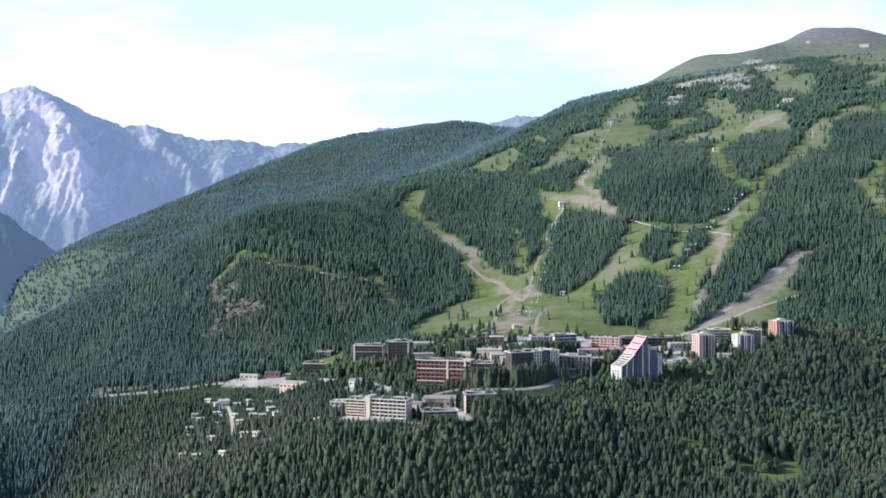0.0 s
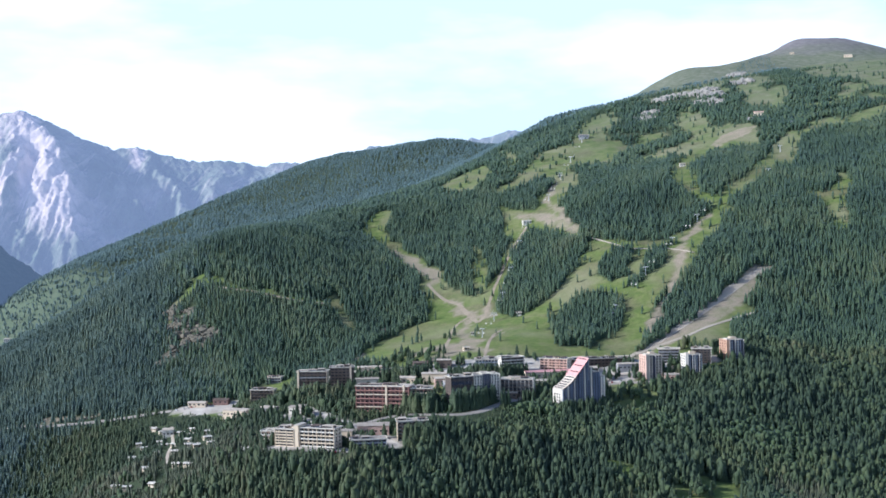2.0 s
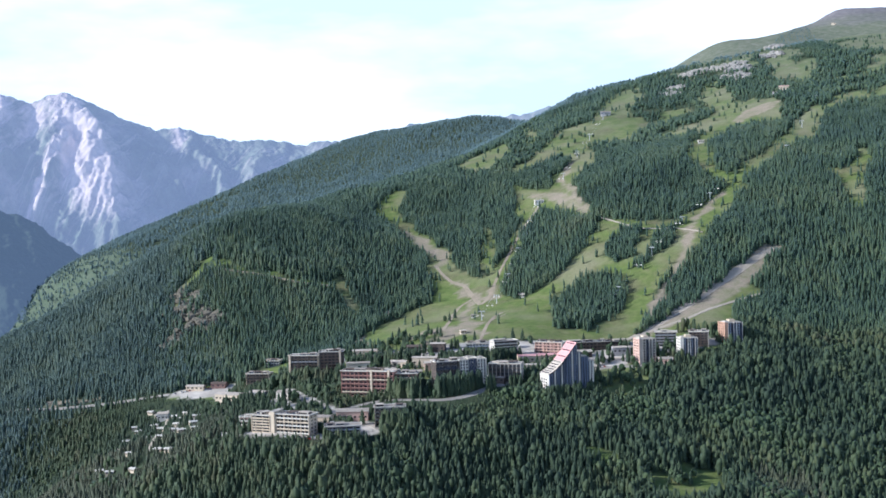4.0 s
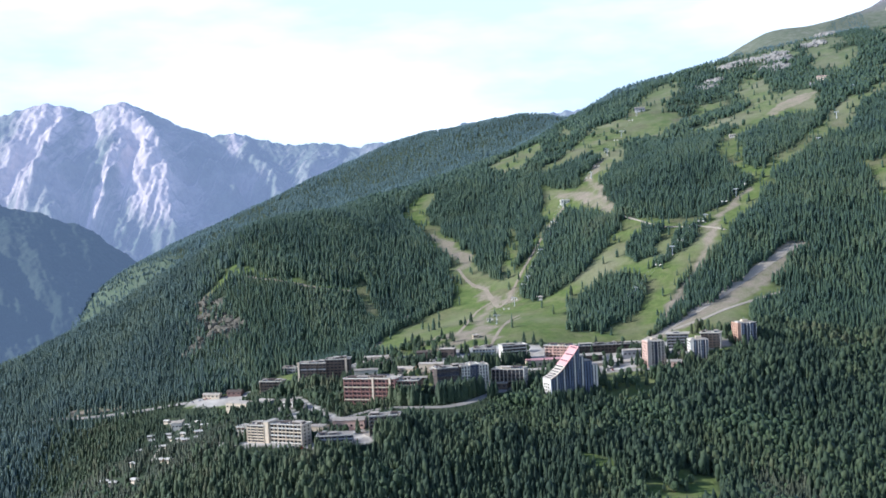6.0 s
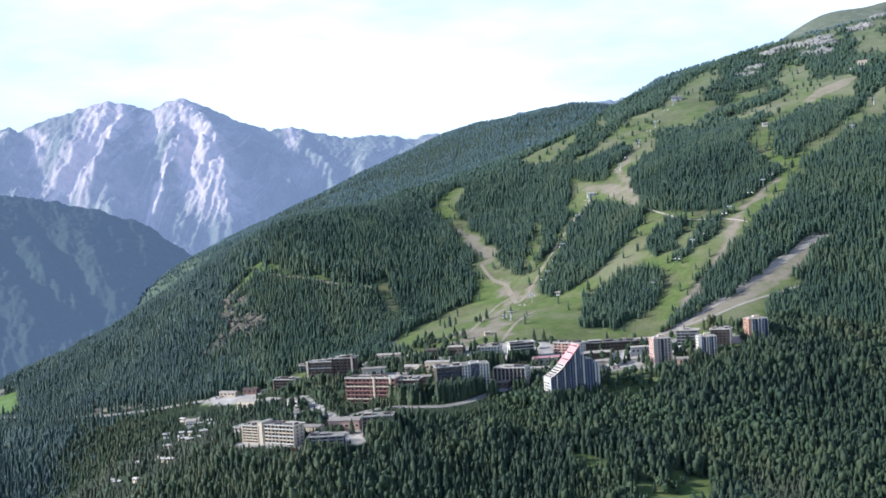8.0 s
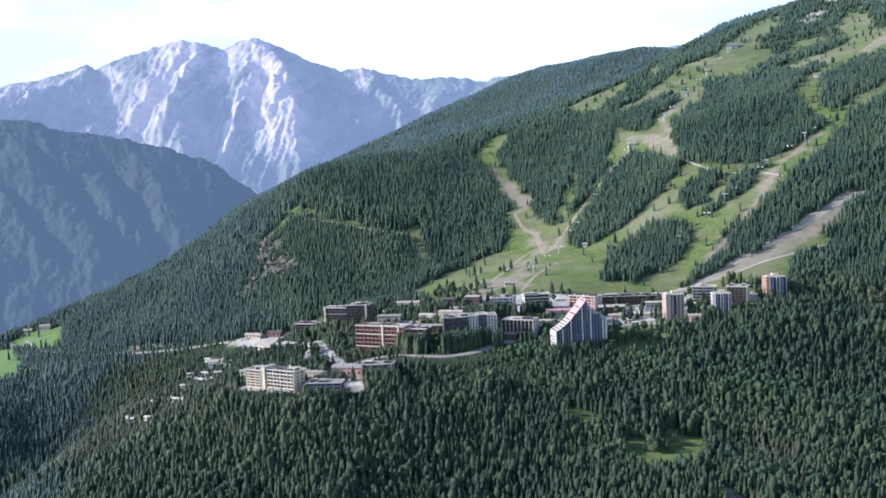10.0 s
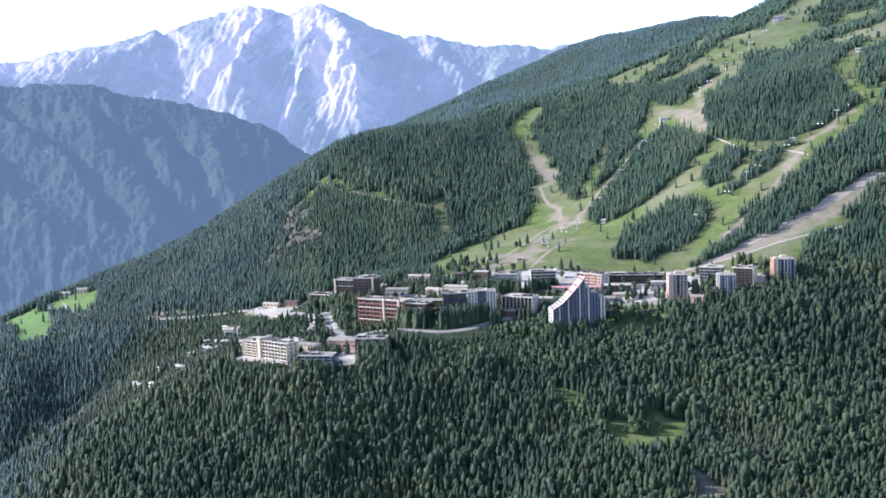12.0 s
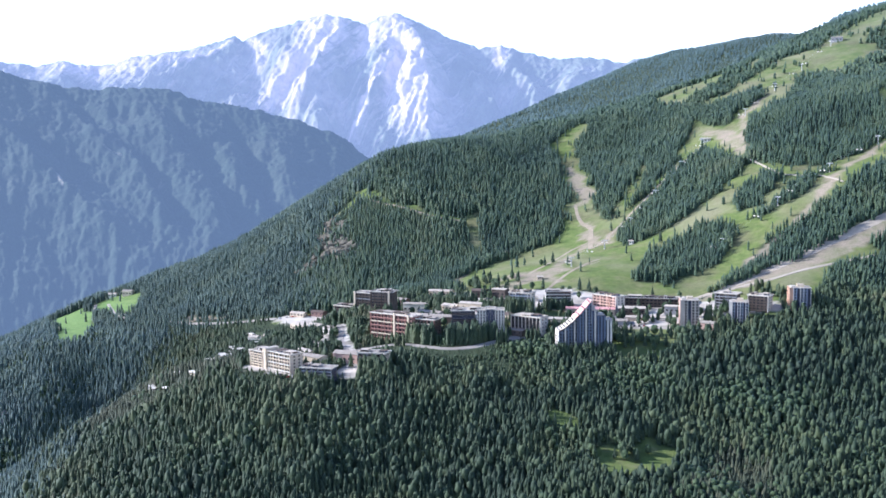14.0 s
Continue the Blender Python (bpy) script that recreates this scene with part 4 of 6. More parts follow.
def sites(x0, x1, y0, y1, gap, seed):
    """Places for trees: a shaken grid, less all that is open, paved, built on or too high."""
    rng = np.random.RandomState(seed)
    x, y = np.meshgrid(np.arange(x0, x1, gap), np.arange(y0, y1, gap))
    x = x + rng.uniform(-0.48, 0.48, x.shape) * gap
    y = y + rng.uniform(-0.48, 0.48, y.shape) * gap
    x, y = x.ravel(), y.ravel()
    keep = (x > 540 - 1.10 * (y - 40)) & (x < 0.41 * y + 110)
    x, y = x[keep], y[keep]
    grass, dirt, rock, paved = cover(x, y, 2.0)
    z = height(x, y)
    chance = np.clip((600 - z) / 150, 0, 1) * np.where(rock, np.where(y > 2000, 0.18, 0.05), 1.0)
    thin = woodiness(x, y)
    # the back ridge is closely wooded to its crest
    ridge = (y > 2300) & (x < 120) & (x > -700)
    chance, thin = np.where(ridge, 1.0, chance), np.where(ridge, 1.1, thin)
    # a belt of trees climbs towards the dome
    belt = on_line(x, y, HIGH_WOOD, 12 * value_noise(x, y, 40, 23))
    chance, thin = np.where(belt, 0.75, chance), np.where(belt, np.maximum(thin, 0.8), thin)
    # the bungalow slope is half open
    thin = np.where((np.abs(x + 205) < 62) & (np.abs(y - 1085) < 130), 0.5, thin)
    keep = ~(grass | dirt | paved) & (rng.rand(len(x)) < chance * thin)
    # trees stand free on the runs: stragglers along the edges, loose clumps higher up
    edge = np.zeros(x.shape, bool)
    for dx, dy in ((14, 0), (-14, 0), (0, 16), (0, -16)):
        edge |= ~np.any(cover(x + dx, y + dy), axis=0)
    clump = (value_noise(x, y, 34, 27) + 0.6 * value_noise(x, y, 13, 28)) > 0.62
    free = np.where(y > 2450, np.where(x < -700, np.where(clump, 0.95, 0.42), 0.22), np.where(y > 1850, np.where(clump, 0.13, 0.016), np.where(clump & (y > 1330), 0.03, 0.004)))
    free = np.where(edge & (y > 1260), np.maximum(free, np.where(y > 1450, 0.07, 0.018)), free)
    keep |= grass & ~paved & ~dirt & (rng.rand(len(x)) < free) & (z < 560)
    for fx, fy, hw, hd, turn in FOOTPRINTS:
        c, s = math.cos(turn), math.sin(turn)
        u, v = (x - fx) * c + (y - fy) * s, -(x - fx) * s + (y - fy) * c
        keep &= ~((np.abs(u) < hw + 2.5) & (v > -hd - 3.2) & (v < hd + 2.5))
    return x[keep], y[keep], z[keep], rng


# ---- the resort ----
def box(bm, x0, x1, y0, y1, z0, z1):
    v = [bm.verts.new(p) for p in ((x0, y0, z0), (x1, y0, z0), (x1, y1, z0), (x0, y1, z0), (x0, y0, z1), (x1, y0, z1), (x1, y1, z1), (x0, y1, z1))]
    for q in ((3, 2, 1, 0), (4, 5, 6, 7), (0, 1, 5, 4), (1, 2, 6, 5), (2, 3, 7, 6), (3, 0, 4, 7)):
        bm.faces.new([v[i] for i in q])


def boxes(*all_boxes):
    bm = bmesh.new()
    for b in all_boxes:
        box(bm, *b)
    return bm


def prism(ring, z0, z1, out=None):
    """An upright prism over a plan ring."""
    bm = bmesh.new() if out is None else out
    low, high = [bm.verts.new((x, y, z0)) for x, y in ring], [bm.verts.new((x, y, z1)) for x, y in ring]
    n = len(ring)
    for i in range(n):
        bm.faces.new((low[i], low[(i + 1) % n], high[(i + 1) % n], high[i]))
    bm.faces.new(high)
    bm.faces.new(low[::-1])
    return bm


def mesh_of(name, bm, *materials):
    me = bpy.data.meshes.new(name)
    bm.to_mesh(me)
    bm.free()
    for m in materials:
        me.materials.append(m)
    return me


def part(name, bm, material, parent, label="", m=None):
    """Links a bmesh (or a shared mesh) as one mesh object under a thing or a part."""
    me = bm if isinstance(bm, bpy.types.Mesh) else mesh_of(name, bm, material)
    ob = new(name, me)
    ob.parent = parent
    if m is not None:
        ob.matrix_basis = m
    return tagged(ob, label) if label else ob


def thing(name, label, category, x, y, z, turn=0.0, group=""):
    ob = new(name)
    ob.empty_display_size = 1
    ob.matrix_basis = pose(x, y, z, 0, 0, turn)
    return tagged(ob, label, category, group)


def window_mesh(w, h, surround=None):
    """A pane set back in its frame, one piece, facing -y."""
    bm, f = bmesh.new(), 0.1
    o = [bm.verts.new(p) for p in ((-w / 2 - f, -0.09, -f), (w / 2 + f, -0.09, -f), (w / 2 + f, -0.09, h + f), (-w / 2 - f, -0.09, h + f))]
    i = [bm.verts.new(p) for p in ((-w / 2, -0.02, 0), (w / 2, -0.02, 0), (w / 2, -0.02, h), (-w / 2, -0.02, h))]
    r = [bm.verts.new((v.co.x, 0.05, v.co.z)) for v in o]
    bm.faces.new(i)
    for k in range(4):
        j = (k + 1) % 4
        bm.faces.new((o[k], o[j], i[j], i[k])).material_index = 1
        bm.faces.new((r[k], r[j], o[j], o[k])).material_index = 1
    return mesh_of("window", bm, M_GLASS, surround or M_BROWN)


def roof_top(parent, w, d, h, material, overhang=0.5, huts=1, seed=0, edge=None):
    rng = random.Random(seed)
    part("roof", boxes((-w / 2 - overhang, w / 2 + overhang, -d / 2 - overhang, d / 2 + overhang, h, h + 0.35)), material, parent)
    o, t, e = overhang, 0.3, h + 0.35
    part("parapet", boxes((-w / 2 - o, w / 2 + o, -d / 2 - o, -d / 2 - o + t, e, e + 0.55), (-w / 2 - o, w / 2 + o, d / 2 + o - t, d / 2 + o, e, e + 0.55),
                          (-w / 2 - o, -w / 2 - o + t, -d / 2 - o + t, d / 2 + o - t, e, e + 0.55), (w / 2 + o - t, w / 2 + o, -d / 2 - o + t, d / 2 + o - t, e, e + 0.55)), edge or M_WHITE, parent)
    for k in range(huts):
        x, y = rng.uniform(-w * 0.35, w * 0.35), rng.uniform(0, d * 0.25)
        s = rng.uniform(1.2, 2.0)
        hut = part("lift_housing", boxes((x - s, x + s, y - s * 0.8, y + s * 0.8, e, e + rng.uniform(1.6, 2.6))), M_CONCRETE, parent)
    if w > 15:
        x0 = -w * 0.46
        while x0 < w * 0.3:
            x1 = x0 + w * rng.uniform(0.14, 0.3)
            if rng.random() < 0.7:
                y0, up = -d * rng.uniform(0.1, 0.34), rng.uniform(1.0, 1.9)
                upper = part("roof_storey", boxes((x0, x1, y0, d * 0.36, e, e + up)), rng.choice((M_GREY, M_BROWN, M_SLATE, M_CREAM)), parent, "set-back top storey")
                part("roof_slab", boxes((x0 - 0.4, x1 + 0.4, y0 - 0.5, d * 0.36 + 0.4, e + up, e + up + 0.3)), rng.choice((M_ROOF, M_ROOF_PALE, M_ROOF_DARK)), upper)
                part("window", boxes((x0 + 0.6, x1 - 0.6, y0 - 0.06, y0 + 0.02, e + 0.3, e + up - 0.25)), M_GLASS, upper)
            x0 = x1 + rng.uniform(0.4, w * 0.12)
    for k in range(max(2, int(w / 8))):
        x, y = rng.uniform(-w * 0.42, w * 0.42), rng.uniform(-d * 0.3, d * 0.3)
        flue = part("chimney", boxes((x - 0.4, x + 0.4, y - 0.4, y + 0.4, e, e + 1.3)), M_WHITE, parent)
        part("cap", boxes((x - 0.5, x + 0.5, y - 0.5, y + 0.5, e + 1.3, e + 1.5)), M_CONCRETE, flue)


def block(name, label, cx, cy, w, d, base, top, turn, floors, bays, wall, rail, roof, fins=0, ends=None, skirt=8.0, balconies=True, huts=1, fill=0.62, end_bays=2, surround=None, shafts=(), category="apartment building"):
    """A slab of flats: walls, balconies floor by floor, windows bay by bay, a flat roof with its housings."""
    b = thing(name, label, category, cx, cy, base, turn)
    FOOTPRINTS.append((cx, cy, w / 2, d / 2, radians(turn)))
    h = top - base
    fh = h / floors
    part("wall", boxes((-w / 2, w / 2, -d / 2, d / 2, -skirt, h)), wall, b)
    roof_top(b, w, d, h, roof, 1.2 if balconies else 0.4, huts, int(cx * 7 + cy))
    bay = w / bays
    win = window_mesh(bay * fill, min(1.9, fh * 0.66), surround)
    rails = rail if isinstance(rail, tuple) else (rail,)
    small = window_mesh(1.5, 1.25)
    for k in range(floors):
        z = k * fh
        if balconies and k:
            slab = part("balcony", boxes((-w / 2 + 0.15, w / 2 - 0.15, -d / 2 - 1.1, -d / 2, z - 0.12, z + 0.08)), M_CONCRETE, b)
            part("railing", boxes((-w / 2 + 0.15, w / 2 - 0.15, -d / 2 - 1.25, -d / 2 - 1.1, z - 0.16, z + 0.92)), rails[k % len(rails)], slab)
            # partitions between the flats
            for i in range(1, bays, 2):
                x = -w / 2 + bay * i
                part("partition", boxes((x - 0.08, x + 0.08, -d / 2 - 1.08, -d / 2 - 0.01, z + 0.08, z + fh * 0.8)), rails[0], slab)
        for i in range(bays):
            part("window", win, None, b, m=pose(-w / 2 + bay * (i + 0.5), -d / 2, z + (0.15 if balconies and k else 0.55)))
        for i in range(end_bays):
            y = -d / 2 + d * (i + 0.7) / (end_bays + 0.4)
            part("window", small, None, b, m=pose(-w / 2 - (0.3 if ends else 0), y, z + 0.8, 0, 0, -90))
            part("window", small, None, b, m=pose(w / 2 + (0.3 if ends else 0), y, z + 0.8, 0, 0, 90))
    for i in range(fins + 1 if fins else 0):
        x = -w / 2 + w * i / fins
        part("party_wall", boxes((x - 0.16, x + 0.16, -d / 2 - 1.35, -d / 2 + 0.02, -2, h + 0.3)), rails[0], b)
    for x in shafts:
        part("stair_shaft", boxes((x - 0.9, x + 0.9, -d / 2 - 1.9, -d / 2 + 0.02, -skirt, h + 1.6)), M_CREAM, b, "pale stair shaft standing out from the front")
    if ends:
        for x in (-w / 2 - 0.3, w / 2):
            part("end_wall", boxes((x, x + 0.3, -d / 2 - 1.4, d / 2 + 0.2, -skirt, h + 0.9)), ends, b)
    return b


def tower(name, label, cx, cy, w, d, base, top, turn, floors, warm, front, fin, roof, bays, corner_wall=None, skirt=8.0):
    """A square tower of flats: a west side and corner coloured warm as in sun, a front of upright fins, window columns
    on dark panels and loggias.
    """
    b = thing(name, label, "apartment tower", cx, cy, base, turn)
    FOOTPRINTS.append((cx, cy, w / 2, d / 2, radians(turn)))
    h = top - base
    fh = h / floors
    part("wall", boxes((-w / 2, w / 2, -d / 2, d / 2, -skirt, h)), front, b)
    # west side and corner: render coloured the way the sun lights them
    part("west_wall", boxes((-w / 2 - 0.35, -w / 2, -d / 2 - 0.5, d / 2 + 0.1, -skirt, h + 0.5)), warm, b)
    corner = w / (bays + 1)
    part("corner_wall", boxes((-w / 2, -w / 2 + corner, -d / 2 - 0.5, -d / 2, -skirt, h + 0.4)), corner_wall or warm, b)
    part("east_wall", boxes((w / 2, w / 2 + 0.3, -d / 2 - 0.6, d / 2 + 0.1, -skirt, h + 0.4)), fin, b)
    step = (w - corner) / bays
    win, side = window_mesh(step * 0.45, min(1.6, fh * 0.6)), window_mesh(1.4, 1.3)
    for i in range(bays):
        x = -w / 2 + corner + step * i
        dark = i % 3 == 1
        if not dark:
            part("fin", boxes((x - 0.22, x + 0.22, -d / 2 - 0.9, -d / 2 + 0.02, -skirt, h + 0.2)), fin, b)
        if dark:
            # flat navy panel on the wall, a recess's shade put into its colour
            part("window_column", boxes((x + 0.3, x + step - 0.3, -d / 2 - 0.12, -d / 2 + 0.02, -2, h - 0.4)), M_NAVY, b, "dark panel painted as a recess behind a column of windows")
        for k in range(floors):
            part("window", win, None, b, m=pose(x + step / 2, -d / 2 - (0.14 if dark else 0), k * fh + 0.6))
            if i % 3 == 0:
                part("loggia_rail", boxes((x + 0.3, x + step - 0.3, -d / 2 - 0.7, -d / 2 - 0.55, k * fh - 0.1, k * fh + 0.7)), front, b)
    for k in range(floors):
        for y in (-d * 0.28, d * 0.02, d * 0.3):
            part("window", side, None, b, m=pose(-w / 2 - 0.35, y, k * fh + 0.7, 0, 0, -90))
    part("roof", boxes((-w / 2 - 0.1, w / 2 + 0.1, -d / 2 - 0.1, d / 2 + 0.1, h, h + 0.4)), roof, b)
    part("lift_housing", boxes((-w * 0.1, w * 0.22, -d * 0.1, d * 0.3, h + 0.4, h + 2.7)), M_CREAM, b)
    part("plant_room", boxes((-w * 0.42, -w * 0.2, -d * 0.3, d * 0.2, h + 0.4, h + 1.5)), M_CONCRETE, b)
    part("antenna", boxes((-0.08, 0.08, -0.08, 0.08, h + 2.7, h + 5.2)), M_METAL, b)
    return b


def ski_tower():
    """The slanting tower: a roof that sweeps up like a ski, tall ribbed fronts below."""
    cx, cy, base, turn = 186.0, 1076.0, 40.0, 27.0
    b = thing("sweeping_tower", "tall blue-grey apartment tower with a sweeping pink and white roof", "apartment tower", cx, cy, base, turn)
    FOOTPRINTS.append((cx, cy, 25, 10, radians(turn)))
    d = 15.0
    prof = []
    for k in range(13):
        s = k / 12
        prof.append((-22 + 30 * s, 21.5 + 27 * (0.72 * s ** 1.5 + 0.28 * s)))
    # the swept body in three steps, each set back from the one before
    for x0, x1, y0, wallmat in ((-22, -13, -d / 2 - 1.2, M_SLATE), (-13, -3, -d / 2 + 1.6, M_SLATE), (-3, 8, -d / 2 - 0.6, M_SLATE)):
        line = [(x, z) for x, z in prof if x0 < x < x1]
        line = [(x0, np.interp(x0, [p[0] for p in prof], [p[1] for p in prof]))] + line + [(x1, np.interp(x1, [p[0] for p in prof], [p[1] for p in prof]))]
        bm = bmesh.new()
        ring = [(x0, -12)] + [(x, z - 0.3) for x, z in line] + [(x1, -12)]
        f = [bm.verts.new((x, y0, z)) for x, z in ring]
        g = [bm.verts.new((x, d / 2, z)) for x, z in ring]
        n = len(ring)
        bm.faces.new(f)
        bm.faces.new(g[::-1])
        for i in range(n):
            bm.faces.new((f[(i + 1) % n], f[i], g[i], g[(i + 1) % n]))
        bmesh.ops.recalc_face_normals(bm, faces=bm.faces)
        part("wing", bm, wallmat, b)
        k = 0
        x = x0 + 0.3
        while x < x1:
            zt = float(np.interp(x, [p[0] for p in prof], [p[1] for p in prof]))
            # every fourth rib is white, a sunlit strip put into the colour
            part("rib", boxes((x - 0.5, x + 0.5, y0 - 1.4, y0 + 0.02, -12, zt - 0.4)), M_WHITE if k % 4 == 2 else M_SLATE, b)
            x, k = x + 2.75, k + 1
        win = window_mesh(1.7, 1.5)
        for fl in range(17):
            z = -2 + 2.75 * fl
            for j in range(int((x1 - x0) / 2.75)):
                x = x0 + 1.7 + 2.75 * j
                if z + 2.4 < np.interp(x - 1, [p[0] for p in prof], [p[1] for p in prof]):
                    part("window", win, None, b, m=pose(x, y0, z + 0.6))
                    part("balcony", boxes((x - 0.9, x + 0.9, y0 - 0.5, y0, z - 0.1, z + 0.5)), M_SLATE, b)
    # the lower wing beyond the top
    for x0, x1, top in ((8, 13.6, 39.5), (13.6, 20.4, 35.0), (20.4, 27, 30.5)):
        part("wing", boxes((x0, x1, -d / 2 + 1.0, d / 2, -12, top)), M_NAVY, b)
        part("roof", boxes((x0 - 0.2, x1 + (0.6 if x1 > 26 else -0.25), -d / 2 + 0.4, d / 2 + 0.4, top, top + 0.6)), M_ROOF_PALE, b)
    win = window_mesh(1.9, 1.5)
    for j in range(7):
        x = 8.6 + 2.9 * j
        # three white ribs among slate ones: sunlit strips put into the colour
        part("rib", boxes((x - 0.75, x + 0.75, -d / 2, -d / 2 + 1.02, -12, (39.2, 39.2, 34.7, 34.7, 34.7, 30.2, 30.2)[j])), M_WHITE if j in (1, 5, 6) else M_SLATE, b)
        if j < 6:
            for fl in range(12):
                part("window", win, None, b, m=pose(x + 1.45, -d / 2 + 1.0, -2 + 2.7 * fl + 0.6))
    # west end: white, the sun on it put into the colour, with a column of windows
    part("end_wall", boxes((-22.35, -22, -d / 2 - 1.3, d / 2 + 0.2, -12, 21.2)), M_WHITE, b)
    for fl in range(7):
        for y in (-4, 0, 4):
            part("window", win, None, b, m=pose(-22.35, y, -1 + 2.75 * fl, 0, 0, -90))
    # roof sheets, stepped along the sweep, white below and pink above
    for k, ((x0, z0), (x1, z1)) in enumerate(zip(prof, prof[1:])):
        bm = bmesh.new()
        y0, y1 = -d / 2 - (2.9 if k < 6 else 1.8), d / 2 + (-0.4 if k < 6 else 0.8)
        vs = [bm.verts.new(p) for p in ((x0 - 0.4, y0, z0), (x1 - 0.4, y0, z1), (x1 - 0.4, y1, z1), (x0 - 0.4, y1, z0), (x0 - 0.4, y0, z0 + 0.5), (x1 - 0.4, y0, z1 + 0.5), (x1 - 0.4, y1, z1 + 0.5), (x0 - 0.4, y1, z0 + 0.5))]
        for q in ((3, 2, 1, 0), (4, 5, 6, 7), (0, 1, 5, 4), (1, 2, 6, 5), (2, 3, 7, 6), (3, 0, 4, 7)):
            bm.faces.new([vs[i] for i in q])
        bmesh.ops.recalc_face_normals(bm, faces=bm.faces)
        part("roof_sheet", bm, M_ROOF_PALE if k < 6 else M_PINK, b)
        bm = bmesh.new()
        vs = [bm.verts.new(p) for y in (y0 - 0.25, y0 - 0.02) for p in ((x0 - 0.4, y, z0 - 0.5), (x1 - 0.4, y, z1 - 0.5), (x1 - 0.4, y, z1 + 0.6), (x0 - 0.4, y, z0 + 0.6))]
        for q in ((0, 1, 2, 3), (7, 6, 5, 4), (0, 4, 5, 1), (1, 5, 6, 2), (2, 6, 7, 3), (3, 7, 4, 0)):
            bm.faces.new([vs[i] for i in q])
        bmesh.ops.recalc_face_normals(bm, faces=bm.faces)
        part("eaves_board", bm, M_BROWN, b)
        if k < 6 or k % 2:
            # skylights: a dark band across the sheet
            x, z = (x0 + x1) / 2, (z0 + z1) / 2 + 0.55
            sl = math.degrees(math.atan2(z1 - z0, x1 - x0))
            for y in (-5.6, -1.0, 3.6):
                part("skylight", boxes((-0.55, 0.55, y - 1.8, y + 1.8, -0.1, 0.12)), M_GLASS, b, m=pose(x - 0.4, 0, z, 0, -sl, 0))
    part("gable", boxes((7.4, 7.98, -d / 2 - 1.6, d / 2 + 0.6, 28, 48.6)), M_GREY, b)
    part("lift_housing", boxes((9, 12.5, 0, 5, 40.1, 42.6)), M_CONCRETE, b)


def low_house(name, label, cx, cy, w, d, base, h, turn, wall, roof, pitch=0.22, skirt=5.0, category="building", group="", front=3):
    """A low building under a shallow gable roof."""
    b = thing(name, label, category, cx, cy, base, turn, group)
    FOOTPRINTS.append((cx, cy, w / 2, d / 2, radians(turn)))
    part("wall", boxes((-w / 2, w / 2, -d / 2, d / 2, -skirt, h)), wall, b)
    rise, o = d / 2 * pitch, 0.6
    for s in (-1, 1):
        bm = bmesh.new()
        ring = [(s * (d / 2 + o), h - o * pitch), (0, h + rise), (0, h + rise + 0.25), (s * (d / 2 + o), h - o * pitch + 0.25)]
        f, g = [bm.verts.new((-w / 2 - o, y, z)) for y, z in ring], [bm.verts.new((w / 2 + o, y, z)) for y, z in ring]
        bm.faces.new(f)
        bm.faces.new(g[::-1])
        for i in range(4):
            bm.faces.new((f[(i + 1) % 4], f[i], g[i], g[(i + 1) % 4]))
        bmesh.ops.recalc_face_normals(bm, faces=bm.faces)
        part("roof_slope", bm, roof, b)
    bm = bmesh.new()
    for x in (-w / 2, w / 2 - 0.25):
        v = [bm.verts.new(p) for p in ((x, -d / 2, h), (x, d / 2, h), (x, 0, h + rise), (x + 0.25, -d / 2, h), (x + 0.25, d / 2, h), (x + 0.25, 0, h + rise))]
        for q in ((0, 1, 2), (5, 4, 3), (0, 2, 5, 3), (2, 1, 4, 5), (1, 0, 3, 4)):
            bm.faces.new([v[i] for i in q])
    part("gable", bm, wall, b)
    win = window_mesh(min(2.0, w / front * 0.5), min(1.4, h * 0.45))
    for i in range(front):
        part("window", win, None, b, m=pose(-w / 2 + w * (i + 0.5) / front, -d / 2, h * 0.35))
    part("door", boxes((-w / 2 - 0.08, -w / 2, -0.5, 0.5, 0, min(2.05, h * 0.8))), M_BROWN, b)
    part("chimney", boxes((w * 0.2 - 0.3, w * 0.2 + 0.3, 0.6, 1.2, h, h + rise + 1.0)), M_CONCRETE, b)
    return b


# the lower terrace
block("apartment_block", "white apartment wing with dark recessed balconies on the lower terrace", -69.0, 945.6, 17, 14, 33, 49.3, -20, 7, 5, M_NAVY, M_CREAM, M_ROOF, fins=0, ends=M_CREAM, fill=0.85)
stair = thing("stair_tower", "plain cream stair tower between two apartment wings", "tower", -58.5, 942.6, 33, -21)
FOOTPRINTS.append((-58.5, 942.6, 2.4, 7, radians(-21)))
part("wall", boxes((-2.2, 2.2, -8.6, 6, -8, 20.0)), M_CREAM, stair)
part("roof", boxes((-2.4, 2.4, -8.8, 6.2, 20.0, 20.4)), M_CONCRETE, stair)
part("door", boxes((-0.6, 0.6, -8.68, -8.6, 0, 2.1)), M_GLASS, stair)
block("apartment_block", "cream apartment wing with sunlit balconies facing the valley", -41.4, 936.8, 31, 13, 33, 50.8, -20, 6, 8, M_BROWN, (M_CREAM, M_WHITE), M_ROOF, fins=4, ends=M_CREAM)
block("apartment_block", "salmon and white flats behind the white wing", -87, 967, 13, 11, 31, 44, -14, 4, 4, M_SALMON, M_WHITE, M_ROOF, fins=3)
block("apartment_block", "blue-grey flats with dark balconies above the forest edge", -1.5, 925, 28, 13, 27, 43.0, 8, 6, 9, M_NAVY, (M_GREY, M_BLUE_GREY), M_ROOF, fins=5)
low_house("shop_hall", "salmon-walled hall under a grey-green roof in the lower village", -1, 981, 27, 13, 37, 8.0, 2, M_SALMON, M_ROOF, 0.28, front=6)
